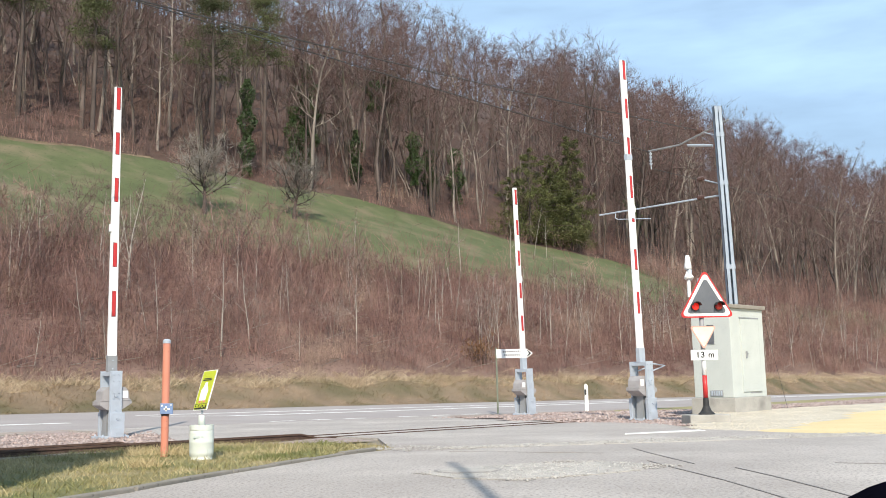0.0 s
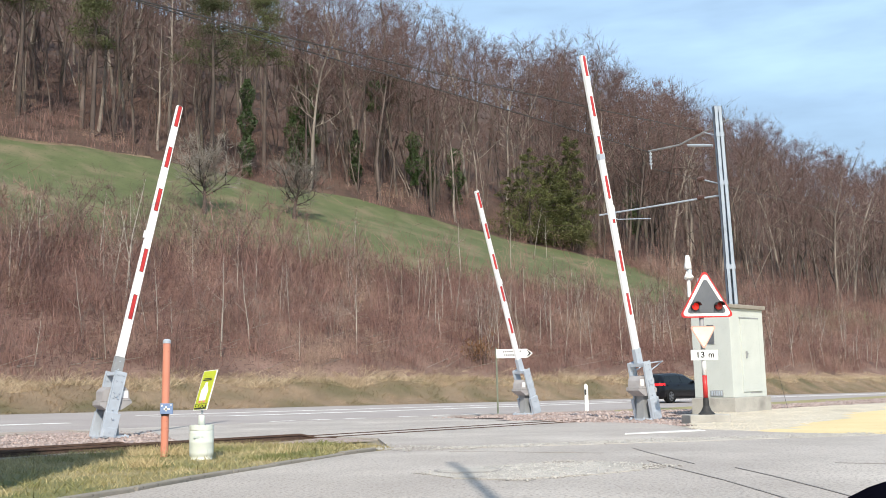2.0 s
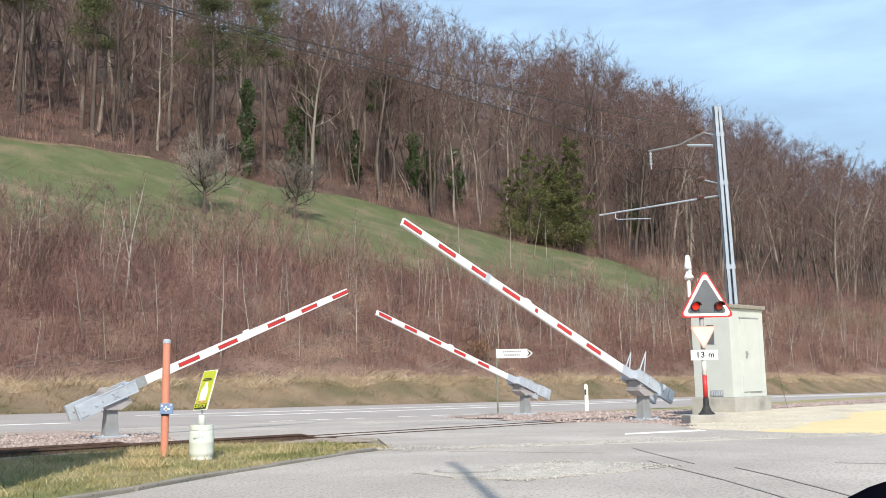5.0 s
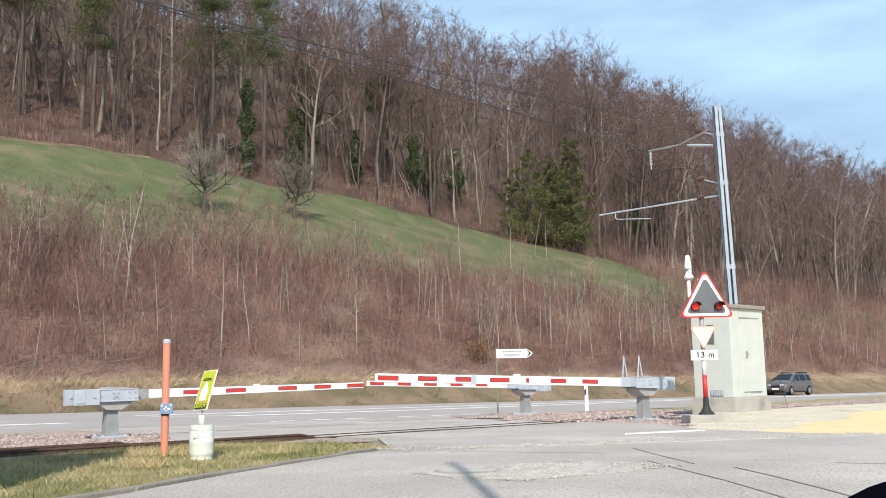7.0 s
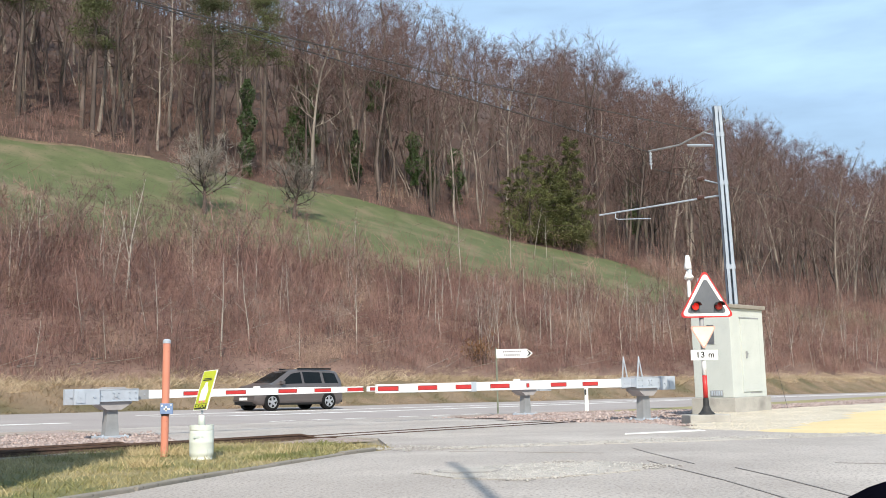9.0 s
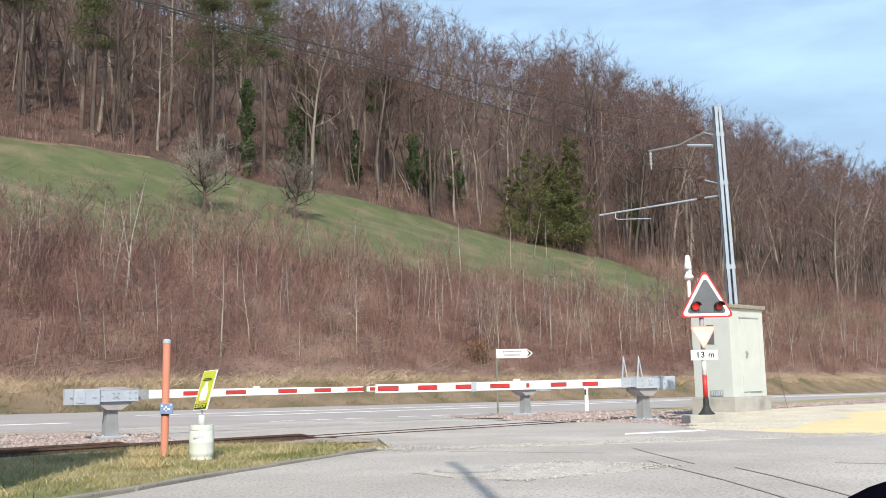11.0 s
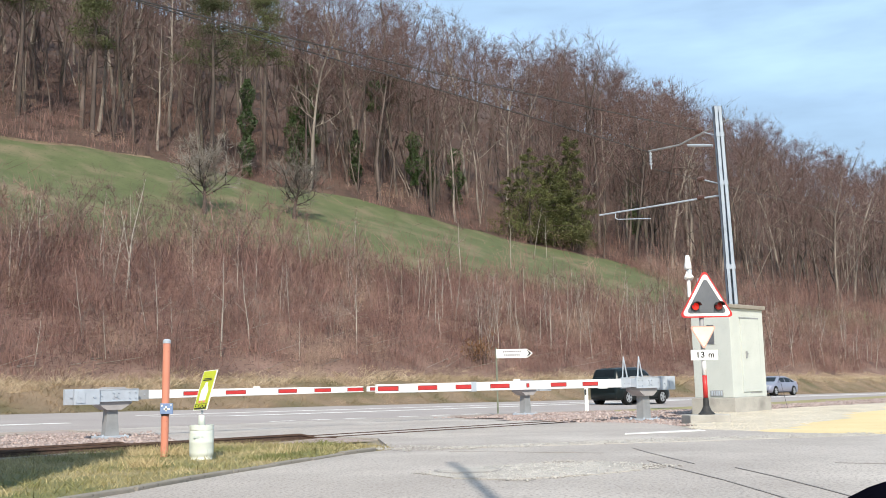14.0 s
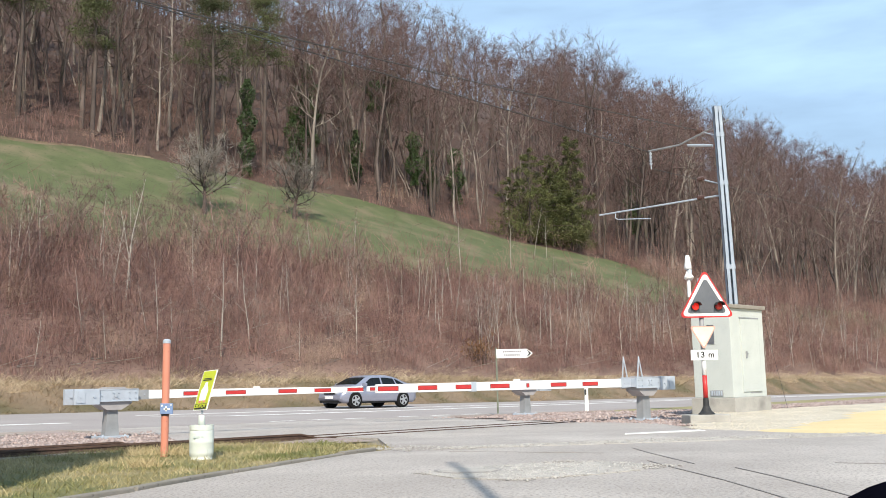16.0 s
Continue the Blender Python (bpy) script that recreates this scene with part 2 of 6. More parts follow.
M["green_post"] = node_mat("dull_green_post", (0.16, 0.18, 0.13), (0.21, 0.23, 0.17), 0.6, 9.0, 0.05)
M["grey_ink"] = node_mat("worn_print", (0.16, 0.16, 0.16), (0.24, 0.24, 0.24), 0.6, 9.0, 0.0)
M["dead_leaf"] = node_mat("rusty_dead_leaves", (0.20, 0.10, 0.045), (0.28, 0.15, 0.07), 0.9, 1.2, 0.0, rand=0.4, fine=6)
M["grit"] = node_mat("pale_grit", (0.34, 0.32, 0.30), (0.44, 0.42, 0.39), 0.9, 9.0, 0.2, rand=0.45)
M["kerb"] = node_mat("weathered_kerb_concrete", (0.215, 0.195, 0.165), (0.30, 0.275, 0.24), 0.95, 2.5, 0.5, c3=(0.14, 0.13, 0.095), mix3=(0.45, 0.7), fine=30)
M["grey_twig"] = node_mat("grey_lichened_twigs", (0.17, 0.15, 0.13), (0.25, 0.225, 0.195), 0.95, 0.4, 0.0, rand=0.4, fine=3)
M["cap"] = node_mat("black_cap_plastic", (0.003, 0.003, 0.006), (0.004, 0.004, 0.008), 1.0, 9.0, 0.0, spec=0.0)
M["straw"] = node_mat("long_pale_straw", (0.46, 0.36, 0.19), (0.56, 0.46, 0.27), 0.9, 2.0, 0.0, rand=0.3)
M["forest_floor"] = node_mat("dark_leaf_litter", (0.066, 0.038, 0.028), (0.108, 0.066, 0.048), 0.95, 0.4, 0.8, c3=(0.04, 0.028, 0.023), fine=5)
M["faded_red"] = node_mat("sun_bleached_red", (0.62, 0.30, 0.24), (0.70, 0.40, 0.32), 0.5, 3.0, 0.02, fine_amt=0.05)
M["gas_print"] = node_mat("faded_grey_print", (0.48, 0.54, 0.52), (0.54, 0.60, 0.57), 0.5, 9.0, 0.0)
M["pole"] = node_mat("weathered_grey_wood", (0.20, 0.17, 0.14), (0.28, 0.25, 0.21), 0.9, 3.0, 0.3)


# ---- mesh helpers ----
def mesh_ob(name, bm, material, smooth_faces=False):
    me = bpy.data.meshes.new(name)
    bm.to_mesh(me)
    bm.free()
    if smooth_faces:
        me.shade_smooth()
    for m in (material if isinstance(material, (list, tuple)) else [material]):
        me.materials.append(m)
    return new(name, me)


def part(name, bm, material, parent, label="", at=None, smooth_faces=False):
    """One mesh object under a thing or under a part."""
    ob = mesh_ob(name, bm, material, smooth_faces)
    ob.parent = parent
    if at is not None:
        ob.matrix_basis = at
    return tagged(ob, label)


def thing(name, m, label, category, group=""):
    ob = new(name)
    ob.empty_display_size = 0.2
    ob.matrix_basis = m
    return tagged(ob, label, category, group)


def box(bm, x0, y0, z0, x1, y1, z1, bevel=0.0, m=None):
    ret = bmesh.ops.create_cube(bm, size=1.0)
    vs = ret["verts"]
    mt = Matrix.Translation(((x0 + x1) / 2, (y0 + y1) / 2, (z0 + z1) / 2)) @ Matrix.Diagonal((x1 - x0, y1 - y0, z1 - z0, 1))
    bmesh.ops.transform(bm, matrix=mt, verts=vs)
    if bevel:
        es = list({e for v in vs for e in v.link_edges})
        out = bmesh.ops.bevel(bm, geom=es, offset=bevel, segments=2, affect="EDGES", profile=0.6)
        vs = list({v for f in out["faces"] for v in f.verts} | {v for v in vs if v.is_valid})
    if m is not None:
        bmesh.ops.transform(bm, matrix=m, verts=vs)
    return bm


def tube(bm, a, b, r0, r1=None, sides=12, caps=True):
    """A tapered round bar from a to b."""
    a, b = Vector(a), Vector(b)
    r1 = r0 if r1 is None else r1
    q = (b - a).to_track_quat("Z", "Y").to_matrix().to_4x4()
    q.translation = (a + b) / 2
    bmesh.ops.create_cone(bm, cap_ends=caps, segments=sides, radius1=r0, radius2=r1, depth=(b - a).length, matrix=q)
    return bm


def lathe(bm, profile, sides=24, m=None):
    """A turned form: profile of (radius, height), bottom to top."""
    rings = []
    for r, z in profile:
        rings.append([bm.verts.new((r * math.cos(2 * math.pi * i / sides), r * math.sin(2 * math.pi * i / sides), z)) for i in range(sides)])
    for lo, hi in zip(rings, rings[1:]):
        for i in range(sides):
            bm.faces.new((lo[i], lo[(i + 1) % sides], hi[(i + 1) % sides], hi[i]))
    bm.faces.new(rings[0][::-1])
    bm.faces.new(rings[-1])
    if m is not None:
        bmesh.ops.transform(bm, matrix=m, verts=[v for ring in rings for v in ring])
    return bm


def prism(bm, pts, axis, lo, hi):
    """A flat outline pushed along an axis. pts are the two other coordinates in order."""
    def p(a, b, c):
        return {"x": (c, a, b), "y": (a, c, b), "z": (a, b, c)}[axis]
    one = [bm.verts.new(p(a, b, lo)) for a, b in pts]
    two = [bm.verts.new(p(a, b, hi)) for a, b in pts]
    k = len(pts)
    fs = [bm.faces.new(one[::-1]), bm.faces.new(two)]
    for i in range(k):
        fs.append(bm.faces.new((one[i], one[(i + 1) % k], two[(i + 1) % k], two[i])))
    bmesh.ops.recalc_face_normals(bm, faces=fs)
    return bm


def numpy_mesh(name, verts, tris, material, mat_index=None):
    me = bpy.data.meshes.new(name)
    me.vertices.add(len(verts))
    me.vertices.foreach_set("co", np.asarray(verts, dtype=np.float32).ravel())
    tris = np.asarray(tris, dtype=np.int32)
    me.loops.add(len(tris) * 3)
    me.loops.foreach_set("vertex_index", tris.ravel())
    me.polygons.add(len(tris))
    me.polygons.foreach_set("loop_start", np.arange(len(tris), dtype=np.int32) * 3)
    for m in (material if isinstance(material, (list, tuple)) else [material]):
        me.materials.append(m)
    if mat_index is not None:
        me.polygons.foreach_set("material_index", np.asarray(mat_index, dtype=np.int32))
    me.update(calc_edges=True)
    me.validate()
    return new(name, me)


def sheet(name, outline, z, material, label, category, thick=0.06, step=None, kind="structure"):
    """A paved area: outline in x, y; z a number or a function of x, y."""
    bm = bmesh.new()
    zf = z if callable(z) else (lambda x, y: z)
    top = [bm.verts.new((x, y, zf(x, y))) for x, y in outline]
    f = bm.faces.new(top)
    if f.normal.z < 0:
        f.normal_flip()
    bm.normal_update()
    if bm.faces[:][0].normal.z < 0:
        bmesh.ops.reverse_faces(bm, faces=bm.faces[:])
    r = bmesh.ops.extrude_face_region(bm, geom=bm.faces[:])
    bmesh.ops.translate(bm, vec=(0, 0, 0), verts=[v for v in r["geom"] if isinstance(v, bmesh.types.BMVert)])
    low = set(bm.verts) - {v for v in r["geom"] if isinstance(v, bmesh.types.BMVert)}
    for v in low:
        v.co.z -= thick
    bmesh.ops.recalc_face_normals(bm, faces=bm.faces[:])
    bmesh.ops.triangulate(bm, faces=bm.faces[:])
    return tagged(mesh_ob(name, bm, material), label, category, kind=kind)


def strip(name, u0, u1, v0, v1, material, label, category, lift=0.0, thick=0.08, step=3.0):
    """A strip of the main road that follows its fall."""
    bm = bmesh.new()
    k = max(1, int((u1 - u0) / step))
    rows = []
    for i in range(k + 1):
        u = u0 + (u1 - u0) * i / k
        w0, w1 = (v0(u), v1(u)) if callable(v0) else (v0, v1)
        row = []
        for v, dz in ((w0, -thick), (w0, 0), ((w0 + w1) / 2, 0), (w1, 0), (w1, -thick)):
            row.append(bm.verts.new((*rd(u, v), flat(u, v) + lift + dz)))
        rows.append(row)
    for a, b in zip(rows, rows[1:]):
        for j in range(4):
            bm.faces.new((a[j], a[j + 1], b[j + 1], b[j]))
    bm.faces.new(rows[0])
    bm.faces.new(rows[-1][::-1])
    bmesh.ops.recalc_face_normals(bm, faces=bm.faces[:])
    return tagged(mesh_ob(name, bm, material), label, category, kind="structure")


# ---- ground: one sheet from the valley floor over the hill to the horizon ----
def scrub_edge(u):
    return 58 - 6 * smooth(u, 45, 95) + 1.5 * math.sin(u * 0.23)


def wood_edge(u):
    return forest_edge(u)


def build_ground():
    us = [-2500, -900, -400, -200, -120, -70, -40, -20] + [2.5 * i for i in range(-4, 121)] + [320, 350, 400, 460, 540, 640, 800, 1200, 2500]
    grid, zones = [], []
    for u in us:
        se, fe = scrub_edge(u), wood_edge(u)
        vs = [(-2500, 0), (-900, 0), (-300, 0), (-100, 0), (-40, 0), (-15, 0), (0, 0), (6, 0), (12, 0), (17, 0), (20, 0), (22, 0), (24, 0), (26, 0), (30, 0), (34, 0)]
        vs += [(36.8, 1), (37.3, 1), (37.9, 1), (38.6, 1), (39.4, 1)]
        vs += [(40.2 + (se - 40.2) * i / 9, 2) for i in range(9)]
        vs += [(se + (fe - se) * i / 14, 3) for i in range(14)]
        vs += [(fe, 5 if u < 46 else 4), (fe + 0.7 + 0.4 * math.sin(u * 0.4), 4)] + [(fe + 2 + (170 - fe) * i / 39, 4) for i in range(39)]
        vs += [(172 + 26 * i, 4) for i in range(7)] + [(600, 4), (1000, 4), (2500, 4)]
        grid.append([(*rd(u, v), land(u, v) - 0.05 * (1 - smooth(v, 36, 37))) for v, _ in vs])
        zones.append([z for _, z in vs])
    bm = bmesh.new()
    rows = [[bm.verts.new(p) for p in row] for row in grid]
    for a, b, zone in zip(rows, rows[1:], zones):
        for j in range(len(a) - 1):
            f = bm.faces.new((a[j], b[j], b[j + 1], a[j + 1]))
            f.material_index, f.smooth = zone[j], True
    bmesh.ops.recalc_face_normals(bm, faces=bm.faces[:])
    ob = mesh_ob("ground", bm, [M["earth"], M["bank"], M["litter"], M["meadow"], M["forest_floor"], M["bank"]])
    if ob.data.polygons[0].normal.z < 0:
        ob.data.flip_normals()
    return tagged(ob, "valley floor rising to a grassy and wooded hillside", "ground", kind="structure")


build_ground()

# ---- main road with its markings ----
strip("road", -60, 420, 24.6, 36.8, M["road"], "grey asphalt main road along the foot of the hill", "road", 0.0)
strip("road_line_gore", -20, 13.2, lambda u: 27.3 + 1.0 * smooth(u, -5, 13), lambda u: 29.5 - 0.9 * smooth(u, 5, 13.2), M["white_line"], "white tapering paint on the road", "road marking", 0.004, 0.003, 1.0)
strip("road_line_centre", 19.5, 200, lambda u: 29.7 + 2.9 * smooth(u, 20, 64), lambda u: 30.05 + 2.9 * smooth(u, 20, 64), M["white_line"], "solid white line along the road", "road marking", 0.004, 0.003)
strip("road_line_taper", 17.5, 19.5, lambda u: 31.4 - 0.85 * (u - 17.5), lambda u: 31.65 - 0.85 * (u - 17.5), M["white_line"], "short oblique white road line", "road marking", 0.004, 0.003, 0.5)
strip("road_line_far", 17.5, 200, lambda u: 32.4 + 1.0 * smooth(u, 22, 60), lambda u: 32.7 + 1.0 * smooth(u, 22, 60), M["white_line"], "solid white line along the far lane", "road marking", 0.004, 0.003)
for u0 in (17.8, 19.2, 20.6, 22.9, 24.4, 25.9):
    strip("road_dash", u0, u0 + 0.8, 25.0, 25.2, M["white_line"], "short white dash of a worn road edge line", "road marking", 0.004, 0.003, 0.4)

# ---- side road and yard ----
yard = [(-60, -60), tr(16.0, -60), tr(15.9, 9.2), tr(16.7, 11.4), tr(18.2, 13.2), tr(18.5, 15.4), tr(18.9, 17.3), tr(21.2, 21.8), tr(22.4, 24.2), rd(24.6, 24.7), rd(11.4, 24.7), tr(10.6, 21.2), tr(9.0, 17.4), tr(8.8, 16.7), tr(11.4, 16.65), tr(11.6, 14.6), tr(9.6, 11.75), tr(8.4, 11.4), tr(6.2, 10.2), tr(4.0, 8.9), (-6.0, 6.2), (-60, 4.0)]
sheet("pavement", yard, lambda x, y: flat(*uv_of(x, y)) - 0.004, M["asphalt"], "pale worn asphalt of the side road and yard", "pavement", 0.2)


# ---- track ----
def build_rail(v, end):
    bm = bmesh.new()
    prof = [(-0.055, 0), (0.055, 0), (0.055, 0.012), (0.01, 0.03), (0.01, 0.085), (0.032, 0.095), (0.032, 0.125), (-0.032, 0.125), (-0.032, 0.095), (-0.01, 0.085), (-0.01, 0.03), (-0.055, 0.012)]
    ends = []
    for u, drop in ((-60, -0.03), (end, -0.03), (end + 0.4, -0.113), (120, -0.113)):
        ring = []
        for w, z in prof:
            x, y = tr(u, v + w)
            ring.append(bm.verts.new((x, y, z + drop)))
        ends.append(ring)
    for a, b in zip(ends, ends[1:]):
        for i in range(len(prof)):
            bm.faces.new((a[i], a[(i + 1) % len(prof)], b[(i + 1) % len(prof)], b[i]))
    bm.faces.new(ends[0])
    bm.faces.new(ends[-1][::-1])
    bmesh.ops.recalc_face_normals(bm, faces=bm.faces[:])
    return tagged(mesh_ob("rail", bm, M["rust"]), "rusty brown steel rail on the track bed", "rail", group="rails")


for v, end in ((15.75, 10.7), (16.55, 7.6)):
    build_rail(v, end)


def wire(name, a, b, sag, r, label):
    """A hanging wire from a to b."""
    bm = bmesh.new()
    a, b = Vector(a), Vector(b)
    pts = []
    for i in range(25):
        f = i / 24
        p = a.lerp(b, f)
        p.z -= sag * 4 * f * (1 - f)
        pts.append(p)
    rings = []
    side = (b - a).cross(Vector((0, 0, 1))).normalized()
    for p in pts:
        rings.append([bm.verts.new(p + side * r * math.cos(k * 1.2566) + Vector((0, 0, r * math.sin(k * 1.2566)))) for k in range(5)])
    for p, q in zip(rings, rings[1:]):
        for k in range(5):
            bm.faces.new((p[k], p[(k + 1) % 5], q[(k + 1) % 5], q[k]))
    bmesh.ops.recalc_face_normals(bm, faces=bm.faces[:])
    return tagged(mesh_ob(name, bm, M["wire"]), label, "wire", "overhead wires")


MAST = Vector((7.78, 27.3, 0))
ACROSS = Vector((-0.673, 0.74, 0))
ALONG = Vector((0.74, 0.673, 0))
wire("overhead_wire", MAST + ACROSS * 2.49 + Vector((0, 0, 7.53)), MAST + ACROSS * 2.49 + ALONG * -32.0 + Vector((0, 0, 8.85)), -0.04, 0.013, "dark catenary wire hung from the mast")
wire("overhead_wire", MAST + ACROSS * 0.81 + Vector((0, 0, 7.85)), MAST + ACROSS * 0.81 + ALONG * -32.0 + Vector((0, 0, 7.85)), 0.3, 0.013, "dark feeder wire fixed to the mast")
wire("overhead_wire", MAST + ACROSS * 2.49 + Vector((0, 0, 7.05)), MAST + ACROSS * 2.49 + ALONG * 60 + Vector((0, 0, 7.0)), 0.3, 0.009, "dark catenary wire hung from the mast")


# lawn, kerb, ballast, gravel
def grid_sheet(name, us, vs, zf, mats, pick, label, category, keep=None):
    bm = bmesh.new()
    rows = [[bm.verts.new((*tr(u, v), zf(u, v))) for v in vs] for u in us]
    for i in range(len(us) - 1):
        for j in range(len(vs) - 1):
            uc, vc = (us[i] + us[i + 1]) / 2, (vs[j] + vs[j + 1]) / 2
            if keep and not keep(uc, vc):
                continue
            f = bm.faces.new((rows[i][j], rows[i + 1][j], rows[i + 1][j + 1], rows[i][j + 1]))
            f.smooth, f.material_index = True, pick(uc, vc)
    bmesh.ops.delete(bm, geom=[v for v in bm.verts if not v.link_faces], context="VERTS")
    bmesh.ops.recalc_face_normals(bm, faces=bm.faces[:])
    ob = mesh_ob(name, bm, mats)
    if ob.data.polygons[0].normal.z < 0:
        ob.data.flip_normals()
    return tagged(ob, label, category, kind="structure")


KERB = [(-14.0, 1.5), (-2.0, 6.55), (2.0, 8.1), (4.07, 8.96), (5.26, 9.75), (6.28, 10.28), (8.43, 11.42), (9.7, 11.95)]


def kerb_v(u):
    return polyline_at(KERB, u)


def polyline_at(pts, x):
    for (x0, z0), (x1, z1) in zip(pts, pts[1:]):
        if x <= x1:
            return z0 + (z1 - z0) * (x - x0) / (x1 - x0)
    return pts[-1][1]


def lawn_z(u, v):
    e = min(v - kerb_v(u), 15.5 - v, 11.2 - u)
    return -0.015 + 0.025 * smooth(e, 0.0, 0.7) + 0.025 * noise.noise(Vector((u * 0.9, v * 0.9, 0)))


def build_lawn():
    us = [-14 + 0.3 * i for i in range(81)]
    bm = bmesh.new()
    rows = []
    for u in us:
        a, b = kerb_v(u) + 0.03, max(kerb_v(u) + 0.06, 15.55 - 2.85 * smooth(u, 8.2, 11.5))
        rows.append([bm.verts.new((*tr(u, a + (b - a) * j / 12), lawn_z(u, a + (b - a) * j / 12))) for j in range(13)])
    for p, q in zip(rows, rows[1:]):
        for j in range(12):
            bm.faces.new((p[j], q[j], q[j + 1], p[j + 1])).smooth = True
    bmesh.ops.recalc_face_normals(bm, faces=bm.faces[:])
    ob = mesh_ob("lawn", bm, M["lawn"])
    if ob.data.polygons[0].normal.z < 0:
        ob.data.flip_normals()
    tagged(ob, "patchy winter grass verge beside the track", "grass", kind="structure")


build_lawn()


def ballast_z(u, v):
    n = 0.03 * noise.noise(Vector((u * 1.3, v * 1.3, 4)))
    return -0.035 + n + 0.02 * smooth(v, 14, 15) + flat(*uv_of(*tr(u, v))) * 0.9 - 0.03 * smooth(v, 22.5, 24.5)


def left_ballast(u, v):
    x, y = tr(u, v)
    return uv_of(x, y)[1] < 24.5 and u < (11.6 if v < 16.85 else 8.9 + 0.4 * (v - 16.85))


def right_ballast(u, v):
    edge = 18.25 + 0.45 * max(0.0, v - 16.6) - 0.75 * max(0.0, 13.2 - v) + 0.25 * math.sin(v * 2.3)
    return u > edge and uv_of(*tr(u, v))[1] < 24.55


grid_sheet("ballast_bed", [-40 + 0.8 * i for i in range(67)], [14.2 + 0.5 * i for i in range(24)], ballast_z, [M["ballast"]], lambda u, v: 0, "reddish track ballast between lawn and road", "ballast", left_ballast)
grid_sheet("ballast_shoulder", [16.8 + 0.5 * i for i in range(130)], [11.2 + 0.4 * i for i in range(34)], lambda u, v: ballast_z(u, v) + 0.015, [M["ballast"], M["verge"]], lambda u, v: int(v > 18.7 and u > 25.5), "reddish ballast and dry grass beside the crossing", "ballast", right_ballast)


def mound_z(u, v):
    n = 0.02 * noise.noise(Vector((u * 1.1, v * 1.1, 7)))
    return 0.0 + n * smooth(u, 16, 17.5) + 0.10 * smooth(v, 9.5, 12.8) * smooth(u, 18.5, 22.0) * (1 - smooth(v, 14.0, 15.4)) - 0.02 * (1 - smooth(u, 15.9, 16.5))


def apron_has(u, v):
    return v < 15.0 and u > 15.9 + 1.45 * max(0.0, v - 10.9)


grid_sheet("gravel_apron", [15.9 + 0.35 * i for i in range(90)], [-14 + 0.35 * i for i in range(84)], mound_z, [M["gravel"], M["sand"]], lambda u, v: int(v < 9.5 + 0.24 * (u - 15.9) + 0.25 * math.sin(u * 1.7)), "pale gravel apron with ochre sand", "gravel", apron_has)


def flat_patch(name, pts, z, mat, label, category):
    return sheet(name, pts, z, M[mat], label, category, 0.012)


flat_patch("grit_patch", [tr(7.1, 8.24), tr(6.9, 7.5), tr(7.08, 6.93), tr(8.0, 6.6), tr(8.66, 6.55), tr(9.2, 6.95), tr(9.35, 7.37), tr(9.0, 7.7), tr(8.56, 8.12), tr(7.8, 8.35)], 0.006, "patch", "rough grit patch in the asphalt", "pavement patch")
flat_patch("grit_band", [tr(9.9, 11.2), tr(10.6, 11.35), tr(12.6, 10.3), tr(15.9, 7.9), tr(15.9, 7.2), tr(13.0, 9.0)], 0.004, "patch", "worn pale grit band across the asphalt", "pavement patch")
flat_patch("stop_line", [tr(14.3, 11.15), tr(14.55, 11.35), tr(16.1, 10.85), tr(15.9, 10.6)], 0.005, "white_line", "short worn white stop line", "road marking")


def tar_seam(pts):
    left, right = [], []
    for i, (x, y) in enumerate(pts):
        d = Vector(pts[min(i + 1, len(pts) - 1)]) - Vector(pts[max(i - 1, 0)])
        nrm = Vector((-d.y, d.x)).normalized() * (0.012 if 0 < i < len(pts) - 1 else 0.006)
        left.append((x + nrm.x, y + nrm.y)), right.append((x - nrm.x, y - nrm.y))
    sheet("tar_seam", left + right[::-1], 0.003, M["seam"], "thin dark strip laid on the asphalt", "pavement seam", 0.006)


# the first three strips paint in the shadows of overhead wires
tar_seam([(2.29, 11.9), (2.36, 10.9), (2.5, 9.4), (2.54, 8.4), (2.58, 7.0)])
tar_seam([(2.96, 10.7), (3.03, 9.7), (3.06, 8.6), (3.06, 7.0)])
tar_seam([(2.53, 14.2), (2.56, 13.2), (2.68, 11.3)])
tar_seam([(0.02, 14.3), (0.9, 13.9), (2.0, 13.3)])
tar_seam([(4.1, 11.0), (4.6, 10.7), (5.0, 10.0)])


def build_manhole():
    c = tr(7.55, 7.99)
    th = thing("manhole_cover", pose(*c, 0.002), "round iron manhole cover in the asphalt", "manhole cover")
    bm = bmesh.new()
    lathe(bm, [(0.36, -0.05), (0.36, 0.008), (0.33, 0.010)], 32)
    part("frame_ring", bm, M["seam"], th)
    bm = bmesh.new()
    lathe(bm, [(0.315, 0.0), (0.315, 0.012), (0.30, 0.014)], 32)
    part("lid", bm, M["patch"], th)


build_manhole()


def build_kerb():
    th = thing("kerb", pose(0, 0, 0), "weathered concrete kerb stones along the grass verge", "kerb")
    base = bmesh.new()
    box(base, -0.46, -0.055, -0.15, 0.46, 0.055, 0.035, 0.014)
    me = bpy.data.meshes.new("kerb_stone")
    base.to_mesh(me)
    base.free()
    me.materials.append(M["kerb"])
    u = -13.5
    while u < 9.6:
        v = kerb_v(u)
        a = math.degrees(math.atan2(kerb_v(u + 0.3) - kerb_v(u - 0.3), 0.6))
        ob = new("kerb_stone", me)
        ob.parent = th
        x, y = tr(u, v)
        ob.matrix_basis = pose(x, y, random.uniform(-0.015, 0.008), random.uniform(-2, 2), 0, math.degrees(TA) + a + random.uniform(-1.2, 1.2))
        u += 0.94 * math.cos(radians(a))


build_kerb()


